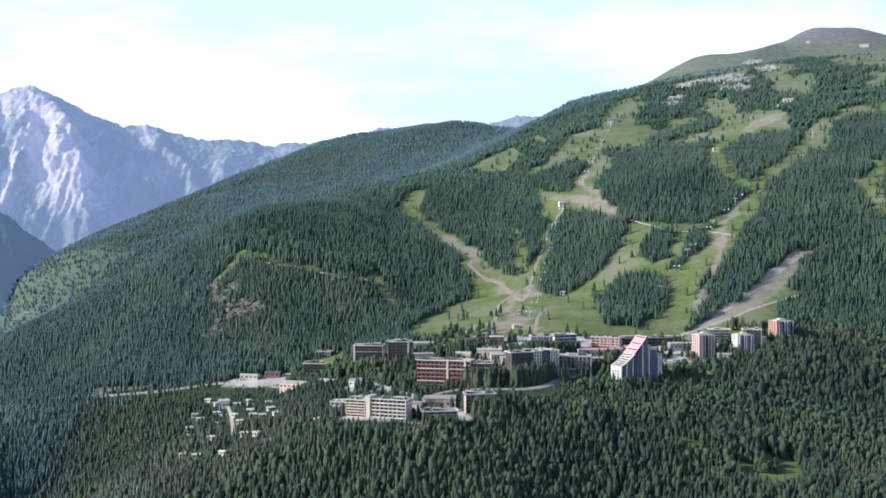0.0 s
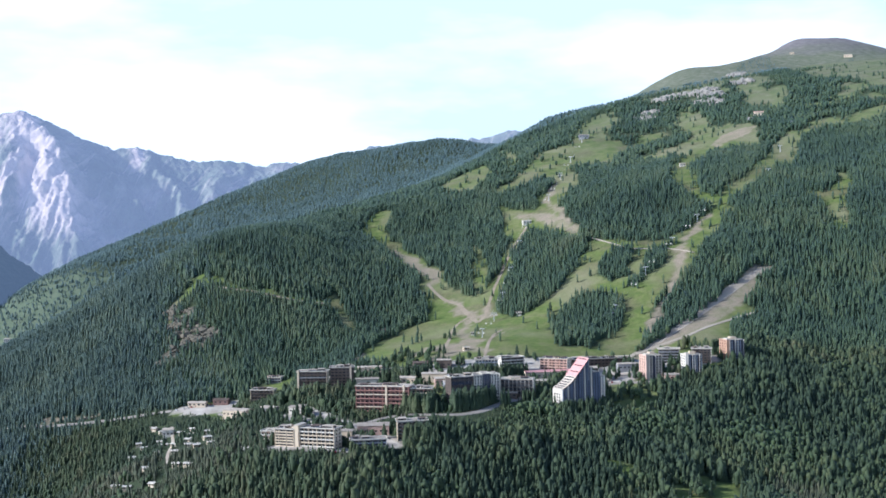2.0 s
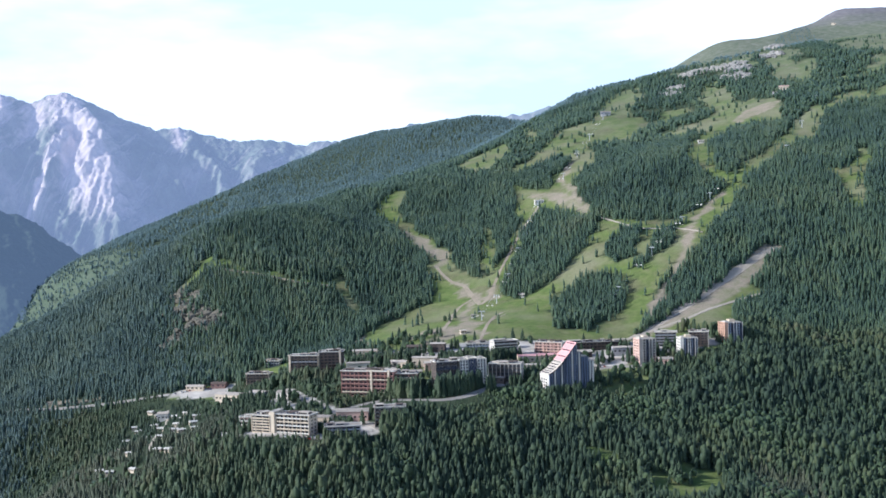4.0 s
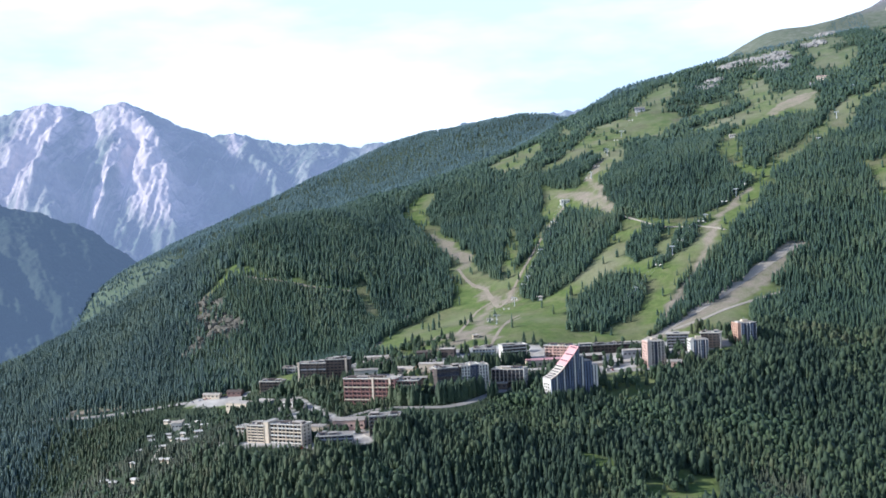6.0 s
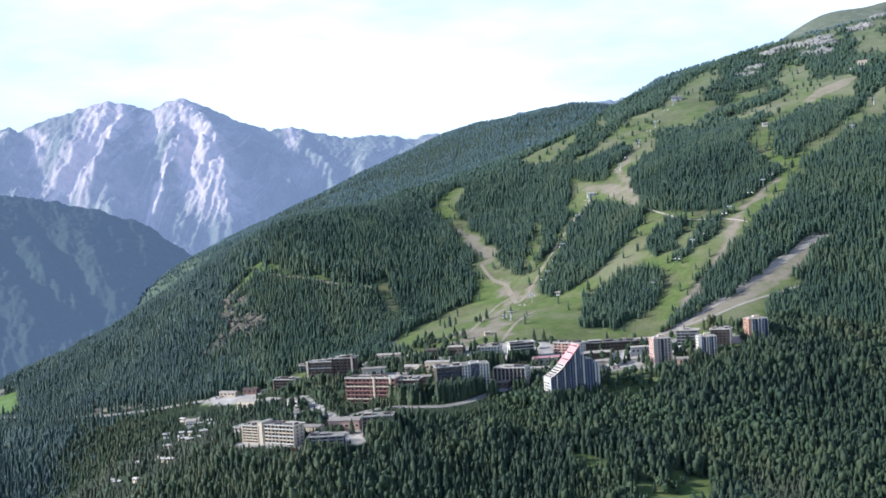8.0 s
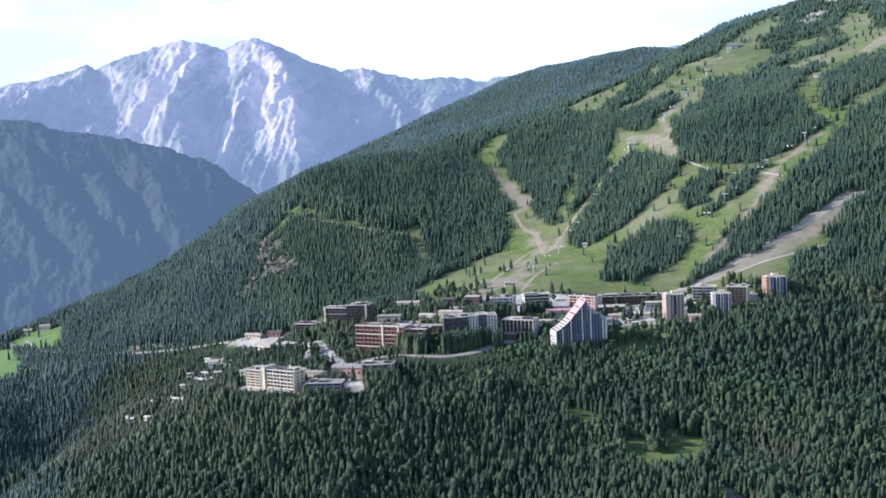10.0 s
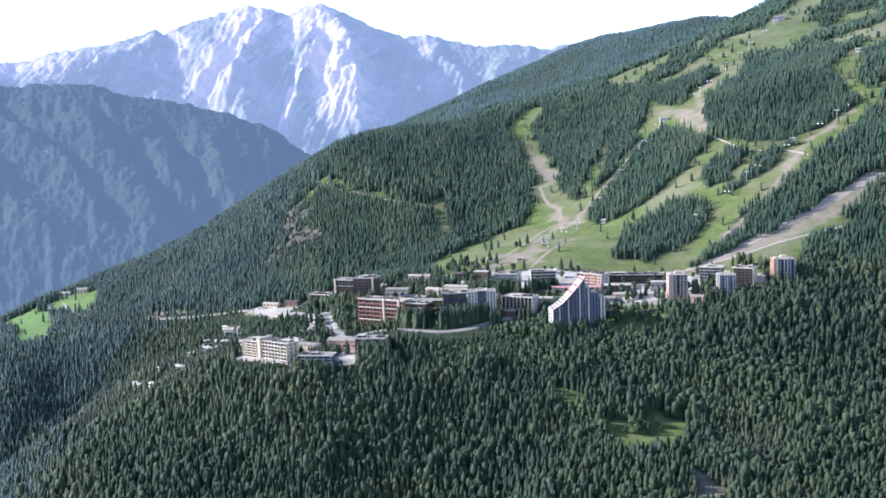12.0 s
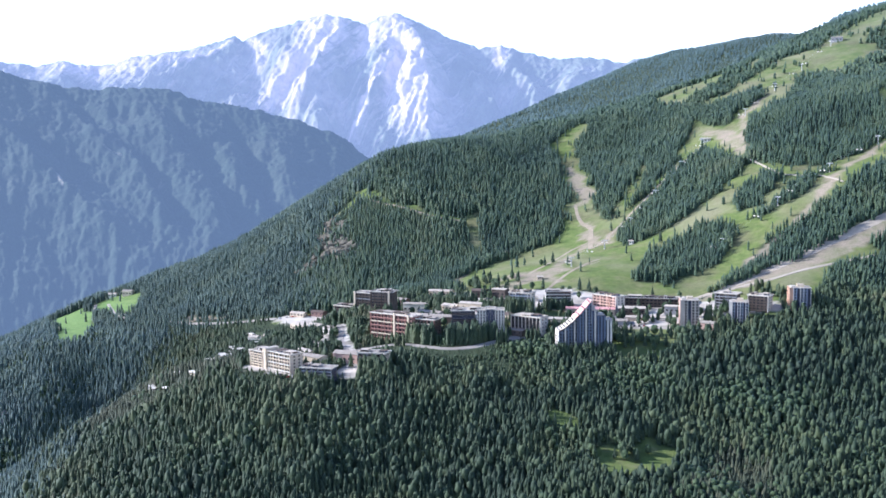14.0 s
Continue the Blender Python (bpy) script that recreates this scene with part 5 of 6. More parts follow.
block("apartment_block", "dark grey flats with a cream end wall beside the wood", 33, 961.5, 25, 12, 36, 51.5, 6, 5, 6, M_GREY, M_BROWN, M_ROOF, ends=M_CREAM)
# the red terrace and its neighbours
block("apartment_block", "red-brown timber-clad flats with pale balcony bands", 4, 1068, 51, 14, 40, 67, -13, 7, 12, M_RED, (M_BRICK_RED, M_BRICK_RED, M_CREAM), M_ROOF_PALE, fins=6, ends=M_BRICK_RED, shafts=(4, 21))
block("apartment_block", "low red-brown flats continuing the long red block", 38, 1066, 22, 14, 40, 64.5, -4, 6, 6, M_BROWN, (M_BRICK_RED, M_CREAM), M_ROOF_PALE, fins=3)
block("apartment_block", "dark blue flats with white gable strips", 74, 1068, 21, 14, 47, 74.6, 20, 9, 6, M_NAVY, (M_BROWN, M_NAVY), M_ROOF_PALE, fins=3, ends=M_BROWN, surround=M_WHITE)
block("apartment_block", "white latticed flats between two dark blue ones", 89.9, 1073.6, 8.2, 14, 49, 75, 20, 9, 3, M_WHITE, M_WHITE, M_ROOF_PALE, ends=None, end_bays=3, surround=M_NAVY, fill=0.45, balconies=False, huts=1)
block("apartment_block", "dark blue flats with a white dotted window column", 98.0, 1076.5, 9.0, 14, 49, 75.8, 20, 9, 3, M_NAVY, M_NAVY, M_ROOF_PALE, ends=None, end_bays=3, surround=M_WHITE, fill=0.4, balconies=False, huts=1)
block("apartment_block", "white latticed flats at the end of the dark blue row", 106.1, 1079.4, 8.2, 14, 49, 75, 20, 9, 3, M_WHITE, M_WHITE, M_ROOF_PALE, ends=M_WHITE, end_bays=3, surround=M_NAVY, fill=0.42, balconies=False, huts=1)
block("apartment_block", "pale three-storey block with tall front columns", 131, 1093, 31, 14, 54, 68, -11, 4, 8, M_BROWN, M_CONCRETE, M_ROOF_PALE, fill=0.8, fins=8, balconies=False, ends=M_WHITE)
low_house("shop_hall", "low dark timber hall below the pale block", 122, 1082, 16, 8, 52, 4.5, -11, M_BROWN, M_ROOF, 0.12)
ski_tower()
block("apartment_block", "pale grey flats at the foot of the pistes", 103, 1153, 22, 14, 61, 81, 0, 7, 7, M_WHITE, M_BLUE_GREY, M_ROOF_PALE, fins=3, ends=M_WHITE, huts=3)
block("apartment_block", "white flats with dark balcony bands below the piste", 129, 1190, 25, 12, 63, 78.5, 20, 5, 7, M_BROWN, M_WHITE, M_ROOF_PALE, ends=M_WHITE, huts=2)
block("apartment_block", "salmon-fronted flats beside the lift station", 178, 1203, 30, 12, 60, 74.6, -25, 5, 7, M_SALMON, M_SALMON, M_ROOF_PALE, fins=3, ends=M_WHITE)
low_house("shop_hall", "wide low hall under a faded pink roof", 166, 1178, 48, 15, 58, 6.5, 15, M_CREAM, M_PINK, 0.14, front=9)
low_house("shop_hall", "grey flat hall behind the sweeping tower", 198, 1150, 24, 14, 50, 9, 8, M_GREY, M_ROOF, 0.08, front=6)
tower("apartment_tower", "grey tower with a cream and salmon west side coloured as sunlit", 269, 1150, 17, 15, 55, 82.5, 16, 10, M_SALMON, M_BUFF, M_CONCRETE, M_ROOF_PALE, 4, M_BUFF)
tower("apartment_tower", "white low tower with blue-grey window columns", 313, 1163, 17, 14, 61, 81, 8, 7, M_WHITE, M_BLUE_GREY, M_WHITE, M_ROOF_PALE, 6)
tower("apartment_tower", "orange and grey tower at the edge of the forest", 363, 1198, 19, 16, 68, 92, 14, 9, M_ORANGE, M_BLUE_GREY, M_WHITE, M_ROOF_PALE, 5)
block("apartment_block", "dark brown flats with white end walls between the towers", 329, 1188, 19, 12, 65, 84, -12, 7, 5, M_BROWN, M_BROWN, M_ROOF_PALE, ends=M_WHITE)
block("apartment_block", "brown flats with pale balcony rails near the lift road", 297, 1199, 21, 12, 65, 83, -8, 6, 5, M_BROWN, M_GREY, M_ROOF_PALE, fins=2)
block("arcade", "long dark timber arcade at the foot of the runs", 226, 1213, 64, 12, 63, 72.8, 8, 3, 16, M_BROWN, M_BROWN, M_ROOF_DARK, fins=8, huts=2, category="building")
low_house("shop_hall", "pale-roofed pavilion beside the terrace road", 214, 1166, 16, 10, 54, 6.5, 5, M_CREAM, M_ROOF_PALE, 0.15)
low_house("shop_hall", "low shop row with a pale roof beside the terrace road", 240, 1169, 22, 11, 55, 6, -4, M_GREY, M_ROOF_PALE, 0.12, front=6)
# the western flats
block("apartment_block", "grey flats with a cream west end among trees", -75, 1169, 30, 14, 42, 70, -4, 9, 7, M_BROWN, (M_BROWN, M_GREY, M_BROWN), M_ROOF, fins=3, ends=M_CREAM, huts=2, shafts=(-14.2,))
block("apartment_block", "tall dark brown flats with a white end fin", -42, 1136, 23, 15, 44, 77.5, 5, 11, 6, M_BROWN, M_BROWN, M_ROOF, fins=2, ends=M_BROWN, shafts=(8.4,), huts=2)
block("apartment_block", "brown flats with a pale flat roof above the road", -137, 1231, 25, 12, 27, 43.5, -6, 5, 7, M_BROWN, M_BROWN, M_ROOF_PALE, ends=M_CREAM)
block("apartment_block", "small grey flats with a pale roof at the forest edge", -136, 1303, 17, 11, 36, 48, -6, 4, 5, M_GREY, M_GREY, M_ROOF_PALE, ends=M_WHITE)
# low roofs of the village centre
for label, x, y, w, d, h, turn, wall, roof in (
        ("low white-roofed building behind the brown flats", -22, 1240, 26, 13, 6, 6, M_CREAM, M_ROOF_PALE),
        ("pale flat-roofed shops in the village centre", 50, 1152, 25, 12, 8, -4, M_CREAM, M_ROOF_PALE),
        ("long dark shops with a grey flat roof", 18, 1119, 62, 13, 8, 2, M_BROWN, M_ROOF),
        ("grey shops stepping down to the blue flats", 72, 1112, 25, 13, 9, 10, M_GREY, M_ROOF_PALE),
        ("small dark-roofed house among village trees", -8, 1196, 20, 11, 7, -10, M_BROWN, M_ROOF_DARK),
        ("brown lift station with a pale roof below the piste", 60, 1207, 15, 11, 8, -6, M_BROWN, M_ROOF_PALE),
        ("dark timber chalet beside the lift station", 34, 1212, 15, 10, 7, 8, M_BROWN, M_ROOF_DARK),
        ("brown chalet beside the parking deck", -60, 1215, 16, 10, 7, -6, M_RED, M_ROOF),
        ("pale-roofed workshop below the car park", -151, 1157, 27, 16, 6.5, -22, M_CREAM, M_ROOF_PALE),
        ("timber shed beside the car park", -188, 1257, 17, 9, 4.5, -8, M_RED, M_ROOF_DARK),
        ("long pale depot beside the car park", -214, 1254, 20, 8, 4, -8, M_CREAM, M_ROOF_PALE),
        ("white-roofed pavilion among the village trees", 22, 1163, 18, 10, 5, -14, M_CREAM, M_ROOF_PALE),
        ("low terrace building with pale beams beside the brown flats", -20, 1166, 24, 12, 9, 6, M_WHITE, M_ROOF),
        ("flat-roofed shop row under the village trees", 60, 1135, 20, 9, 6, 8, M_SALMON, M_ROOF_PALE),
        ("small pale kiosk on the central square", 100, 1196, 9, 7, 4.5, 12, M_WHITE, M_ROOF_PALE),
        ("dark-roofed chalet behind the blue flats", 96, 1116, 17, 10, 7, -8, M_CREAM, M_ROOF_DARK),
        ("low pale shops beside the columned block", 152, 1124, 24, 11, 7, 6, M_CREAM, M_ROOF_PALE),
        ("grey garage row below the square", 8, 1142, 26, 9, 5, -10, M_GREY, M_ROOF),
        ("cream houses crowded behind the cream apartment wing", -28, 962, 24, 11, 9, -14, M_CREAM, M_ROOF),
        ("salmon-walled house behind the cream apartment wing", -50, 968, 16, 9, 8, -10, M_SALMON, M_ROOF),
        ("pale garage roofs beside the lower street", -58, 1002, 22, 8, 4, -34, M_CREAM, M_ROOF_PALE),
        ("long pale-roofed hall beside the arcade", 258, 1184, 36, 11, 6.5, 4, M_GREY, M_ROOF_PALE),
        ("dark shop hall with a pale roof below the arcade", 206, 1186, 26, 10, 6, 12, M_BROWN, M_ROOF_PALE),
        ("low salmon house beside the grey tower", 288, 1140, 14, 9, 5.5, -8, M_SALMON, M_ROOF),
        ("white-roofed depot below the road", -112, 1118, 17, 11, 5, -30, M_GREY, M_ROOF_PALE),
        ("small white house above the lower street", -82, 1092, 13, 9, 5.5, -20, M_WHITE, M_ROOF),
        ("white house on the bungalow lane", -228, 1178, 11, 9, 7, 8, M_WHITE, M_ROOF_PALE)):
    low_house("village_building", label, x, y, w, d, sit(x, y) + 0.2, h, turn, wall, roof, 0.14 if d > 10 else 0.3, front=max(3, int(w / 4.5)))

# holiday bungalows on the open slope
first = low_house("bungalow", "small bungalow with a white sheet roof on the wooded slope", -232, 1160, 6.6, 5.0, sit(-232, 1160) + 0.3, 2.5, 10, M_CREAM, M_WHITE, 0.25, 3.0, "bungalow", "holiday bungalows")
rng = random.Random(5)
for x, y in ((-226, 1182), (-259, 1180), (-250, 1163), (-238, 1192), (-258, 1148), (-211, 1070), (-199, 1162), (-212, 1166), (-159, 1046), (-174, 1036), (-164, 1024), (-199, 1086), (-184, 1026), (-182, 1073), (-248, 1107), (-213, 974), (-187, 960), (-160, 973), (-172, 982), (-150, 1020), (-222, 1136), (-250, 1207), (-228, 990), (-205, 1004), (-168, 1090), (-190, 1120)):
    copy_thing(first, pose(x, y, sit(x, y) + 0.3, 0, 0, rng.uniform(-35, 35)))
    FOOTPRINTS.append((x, y, 5, 5, 0.0))

# farms on the valley meadow, huts and stations on the mountain
for label, x, y, w, d, h, turn, wall, roof in (
        ("pale chalet on the far meadow slope", -979, 2660, 14, 10, 7, 10, M_WHITE, M_ROOF_PALE),
        ("grey barn on the far meadow slope", -1003, 2652, 18, 10, 6, 20, M_CREAM, M_ROOF_PALE),
        ("farmhouse with a red-brown front on the valley meadow", -630, 1459, 15, 10, 6.5, 15, M_CREAM, M_ROOF),
        ("white-roofed barn on the valley meadow", -662, 1462, 12, 8, 5, 25, M_WHITE, M_ROOF_PALE),
        ("small chalet below the valley meadow", -541, 1325, 9, 7, 4.5, 10, M_CREAM, M_ROOF_PALE),
        ("grey chalet below the valley meadow", -524, 1318, 9, 7, 4.5, -10, M_BROWN, M_ROOF),
        ("pale lift hut on the middle station", 185, 1703, 13, 7, 4.5, 12, M_WHITE, M_ROOF_PALE),
        ("white ski hut at the wood's edge", 152, 1404, 6, 5, 3.4, 0, M_WHITE, M_ROOF_PALE),
        ("small drag-lift hut on the lower piste", 94, 1343, 5, 4, 3, 0, M_WHITE, M_ROOF),
        ("drag-lift hut with a pale roof", 84, 1268, 6, 5, 3.2, 20, M_CREAM, M_ROOF_PALE),
        ("timber cabin beside the western run", -17, 1436, 6, 5, 4.5, 0, M_CREAM, M_ROOF_DARK),
        ("pale mountain restaurant below the crags", 632, 2048, 18, 11, 7.5, -10, M_CREAM, M_SALMON),
        ("small stone cabin beside the upper run", 614, 2040, 8, 7, 4.5, 5, M_GREY, M_ROOF),
        ("grey lift station on the upper meadow", 326, 2140, 18, 10, 6, 0, M_GREY, M_ROOF),
        ("white shelter on the eastern run", 447, 1832, 9, 6, 4, 0, M_WHITE, M_ROOF_PALE),
        ("summit lift station under the skyline", 1133, 3478, 12, 8, 4.5, -20, M_CREAM, M_ROOF),
        ("summit restaurant with a pale front", 1262, 3360, 24, 10, 6, -15, M_CREAM, M_ROOF_PALE)):
    low_house("mountain_hut", label, x, y, w, d, sit(x, y) + 0.2, h, turn, wall, roof, 0.3, 6.0, "hut", front=3)


def lift_pylon():
    """A steel post with a cross arm and its wheels."""
    b = thing("lift_pylon", "grey steel chairlift pylon standing on the piste", "pylon", 0, 0, 0, group="lift pylons")
    bm = bmesh.new()
    bmesh.ops.create_cone(bm, cap_ends=True, segments=8, radius1=0.6, radius2=0.35, depth=11, matrix=pose(0, 0, 5.0))
    part("post", bm, M_METAL, b)
    part("cross_arm", boxes((-3.2, 3.2, -0.3, 0.3, 10.0, 10.6)), M_METAL, b)
    for x in (-3, 3):
        part("wheel_train", boxes((x - 0.25, x + 0.25, -2, 2, 9.5, 10.0)), M_METAL, b)
    part("footing", boxes((-1, 1, -1, 1, -1.5, 0.4)), M_CONCRETE, b)
    return b


pylon = lift_pylon()
spots = [(100 + 85 * s, 1300 + 400 * s, 12) for s in (0.05, 0.25, 0.42, 0.6, 0.8, 0.97)] + [(245 + 200 * s, 1330 + 300 * s, 33) for s in (0.1, 0.35, 0.6, 0.85)] + [(215 + 115 * s, 1750 + 400 * s, 16) for s in (0.1, 0.35, 0.6, 0.9)] + [(545 + 150 * s, 1700 + 330 * s, 24) for s in (0.05, 0.4, 0.75)]
for k, (x, y, a) in enumerate(spots):
    m = pose(x, y, sit(x, y), 0, 0, -a)
    if k == 0:
        pylon.matrix_basis = m
    else:
        copy_thing(pylon, m)


def chair():
    """A chair of the lift: hanger, seat, backrest."""
    b = thing("lift_chair", "small white chair hanging from the chairlift cable", "lift chair", 0, 0, 0, group="lift chairs")
    part("hanger", boxes((-0.09, 0.09, -0.09, 0.09, -2.6, 0.0)), M_METAL, b)
    part("seat", boxes((-1.1, 1.1, -0.55, 0.35, -2.85, -2.6)), M_WHITE, b)
    part("backrest", boxes((-1.1, 1.1, 0.35, 0.5, -2.6, -1.7)), M_WHITE, b)
    return b


def lift_cable(x0, y0, x1, y1, first, chairs):
    """A pair of cables over the pylons' heads, sagging a little between them, with chairs along them."""
    n = 8
    ends = [(x0 + (x1 - x0) * k / n, y0 + (y1 - y0) * k / n) for k in range(n + 1)]
    heads = [(x, y, sit(x, y) + 10.2) for x, y in ends]
    along = math.atan2(y1 - y0, x1 - x0)
    for side in (-3.0, 3.0):
        ox, oy = -math.sin(along) * side, math.cos(along) * side
        pts = []
        for (ax, ay, az), (bx, by, bz) in zip(heads, heads[1:]):
            pts += [(ax + (bx - ax) * f + ox, ay + (by - ay) * f + oy, az + (bz - az) * f - 4 * 1.2 * f * (1 - f)) for f in (0, 0.25, 0.5, 0.75)]
        pts.append((heads[-1][0] + ox, heads[-1][1] + oy, heads[-1][2]))
        bm = bmesh.new()
        rings = [[bm.verts.new((x + 0.05 * math.cos(a), y, z + 0.05 * math.sin(a))) for a in (0.5, 2.6, 4.7)] for x, y, z in pts]
        for r, q in zip(rings, rings[1:]):
            for i in range(3):
                bm.faces.new((r[i], r[(i + 1) % 3], q[(i + 1) % 3], q[i]))
        tagged(new("lift_cable", mesh_of("lift_cable", bm, M_METAL)), "thin steel chairlift cable strung over the piste", "cable")
        for k in range(chairs):
            x, y, z = pts[int((k + 0.5) * (len(pts) - 1) / chairs)]
            m = pose(x, y, z, 0, 0, math.degrees(along) - 90)
            if first.get("placed"):
                copy_thing(first["chair"], m)
            else:
                first["chair"].matrix_basis, first["placed"] = m, True


seats = {"chair": chair()}
for x0, y0, x1, y1, chairs in ((100, 1300, 185, 1700, 9), (245, 1330, 445, 1630, 6), (215, 1750, 330, 2150, 7)):
    lift_cable(x0, y0, x1, y1, seats, chairs)


def car(paint, label):
    b = thing("car", label, "car", 0, 0, 0, group="parked cars")
    bm = prism([(-2.1, -0.85), (2.1, -0.85), (2.1, 0.85), (-2.1, 0.85)], 0.35, 0.95)
    bmesh.ops.bevel(bm, geom=bm.edges[:], offset=0.12, segments=1, affect="EDGES")
    part("body", bm, paint, b)
    bm = bmesh.new()
    low, high = [(-1.5, -0.8), (1.0, -0.8), (1.0, 0.8), (-1.5, 0.8)], [(-1.1, -0.65), (0.45, -0.65), (0.45, 0.65), (-1.1, 0.65)]
    a, c = [bm.verts.new((x, y, 0.93)) for x, y in low], [bm.verts.new((x, y, 1.45)) for x, y in high]
    for i in range(4):
        bm.faces.new((a[i], a[(i + 1) % 4], c[(i + 1) % 4], c[i]))
    bm.faces.new(c)
    part("cabin", bm, M_GLASS, b)
    part("car_roof", boxes((-1.1, 0.45, -0.65, 0.65, 1.45, 1.52)), paint, b)
    wheel = bmesh.new()
    bmesh.ops.create_cone(wheel, cap_ends=True, segments=10, radius1=0.33, radius2=0.33, depth=0.22)
    wheel = mesh_of("wheel", wheel, M_RUBBER)
    for x in (-1.3, 1.3):
        for y in (-0.78, 0.78):
            part("wheel", wheel, None, b, m=pose(x, y, 0.33, 90, 0, 0))
    return b


M_CAR_WHITE = plain("white_car_paint", (0.72, 0.72, 0.72), (0.8, 0.8, 0.8), 0.5, 0.25)
M_CAR_DARK = plain("dark_car_paint", (0.04, 0.045, 0.06), (0.06, 0.065, 0.08), 0.5, 0.25)
M_CAR_RED = plain("red_car_paint", (0.35, 0.03, 0.03), (0.42, 0.05, 0.04), 0.5, 0.25)
cars = [car(M_CAR_WHITE, "white parked car on the resort's paving"), car(M_CAR_DARK, "dark parked car on the resort's paving"), car(M_CAR_RED, "red parked car on the resort's paving")]
rng = random.Random(9)
rows = [(-236, 1247, 4.0, 1.0, 11), (206, 1139.5, 4.5, 0.45, 9), (-48, 922, 4.0, -0.6, 6), (300, 1182, 5.0, 1.0, 6), (60, 1180, 4.2, -1.2, 8), (110, 1095, 4.5, 0.6, 5), (-70, 1250, 4.5, -0.5, 6), (5, 960, 3.5, -1.0, 4)]
used = [False] * 3
for x0, y0, dx, dy, n in rows:
    for k in range(n):
        if rng.random() < 0.2:
            continue
        x, y, c = x0 + dx * k, y0 + dy * k, rng.choice((0, 0, 0, 1, 1, 2))
        m = pose(x, y, sit(x, y) + (0.42 if x0 == 206 else 0.05), 0, 0, 90 + rng.uniform(-6, 6))
        if used[c]:
            copy_thing(cars[c], m)
        else:
            cars[c].matrix_basis, used[c] = m, True


# ---- planting ----
NEAR_KINDS = [conifer(4, 6, s) for s in range(8)]
MID_KINDS = [conifer(3, 5, s) for s in range(10, 18)]
FAR_KINDS = [conifer(2, 4, s) for s in range(20, 25)]
HIGH_KINDS = [leafy(s, 3, 5) for s in range(40, 43)] + [conifer(2, 6, s) for s in range(43, 49)]
PLUME_KINDS = [(v * np.array([0.9, 0.9, 1.0]), f) for v, f in (leafy(s, 5, 6) for s in range(30, 36))]
LEAFY_KINDS = [leafy(s, 5, 6) for s in range(8)]


def sized(x, y, z, rng, low, high, slim):
    h = rng.uniform(low, high, len(x)) * (0.86 + 0.16 * value_noise(x, y, 45, 31) + 0.14 * value_noise(x, y, 19, 32)) * np.clip((760 - z) / 300, 0.5, 1)
    # scrub round the bungalows and the sheds; the old grove before the red and blue flats stands taller
    h = np.where((x > -400) & (x < -105) & (y > 1010) & (y < 1246) & (y > 1010 + (x + 105) * -0.25), h * 0.66, h)
    h = np.where((x > -105) & (x < -35) & (y > 980) & (y < 1130), h * 0.6, h)
    h = np.where((x > -30) & (x < 155) & (y > 985) & (y < 1040), h * 0.5, h)
    h = np.where((x > -32) & (x < 32) & (y > 1036) & (y < 1066), h * 0.5, h)
    h = np.where((x > -112) & (x < -15) & (y > 1085) & (y < 1150), h * 1.1, h)
    h = np.where(on_line(x, y + 13, ROADS["road_front"], 9.0), h * 0.85, h)
    # the stand above the knoll track is old and tall
    h = np.where(on_line(x, y - 20, RUNS["knoll_road"], 8.0), h * 1.3, h)
    # young growth along the near side of roads and yards
    young = cover(x, y + 9)[3] | cover(x, y + 17)[3] | cover(x, y + 25)[3]
    h = np.where(young & (y < 1262) & ((x < -125) | (x > -30) | (y < 960)), h * np.where(y < 960, 0.38, 0.5), h)
    return np.stack([x, y, z, h, h * rng.uniform(slim * 0.8, slim * 1.25, len(x))], -1)


x, y, z, rng = sites(-850, 620, 740, 1250, 3.55, 1)
broad = (value_noise(x, y, 38, 41) + 0.5 * value_noise(x, y, 14, 42) + np.where((x > 120) & (y > 960), 0.25, -0.3) + np.where((x > 60) & (x < 290) & (y > 1000), 0.45, 0.0) + np.where((x > 290) & (y < 1080), 0.5, 0.0) + rng.uniform(-1.0, 1.0, len(x))) > 0.72
deep = x + 30 * value_noise(x, y, 50, 43) + rng.uniform(-45, 45, len(x)) < -330 - 0.75 * (y - 980) * (y < 1060) - 60 * (y >= 1060)
dry = (np.hypot((x + 215) / 150, (y - 985) / 75) + 0.35 * value_noise(x, y, 60, 44) + rng.uniform(-0.3, 0.3, len(x)) < 1.0) | (np.hypot((x - 345) / 26, (y - 905) / 85) + 0.5 * value_noise(x, y, 40, 45) + rng.uniform(-0.35, 0.35, len(x)) < 0.9)
pick = ~broad & ~deep & dry
wood("dry_forest", sized(x[pick], y[pick], z[pick], rng, 8, 13, 0.38), NEAR_KINDS, M_DRY_SPRUCE, "brownish-green dry pines on the open spur", 12)
pick = ~broad & ~deep & ~dry
wood("forest_below_village", sized(x[pick], y[pick], z[pick], rng, 8, 17, 0.42), NEAR_KINDS + PLUME_KINDS[:2], M_SPRUCE, "dense dark green conifer forest on the slope below the village", 2)
wood("leafy_thicket", sized(x[broad], y[broad], z[broad], rng, 5.5, 10.5, 0.60), LEAFY_KINDS, M_LEAF, "light green broadleaf trees mixed into the conifer slope", 3)
pick = ~broad & deep
wood("valley_forest", sized(x[pick], y[pick], z[pick], rng, 9.5, 15.5, 0.36), NEAR_KINDS, M_VALLEY_SPRUCE, "conifer forest filling the deep side valley, tinted blue for haze", 13)
x, y, z, rng = sites(-1000, 900, 1250, 1880, 4.1, 4)
west = x + 60 * value_noise(x, y, 120, 46) + rng.uniform(-70, 70, len(x)) < -270 - 0.25 * (y - 1400)
trees = sized(x, y, z, rng, 10.5, 16, 0.37)
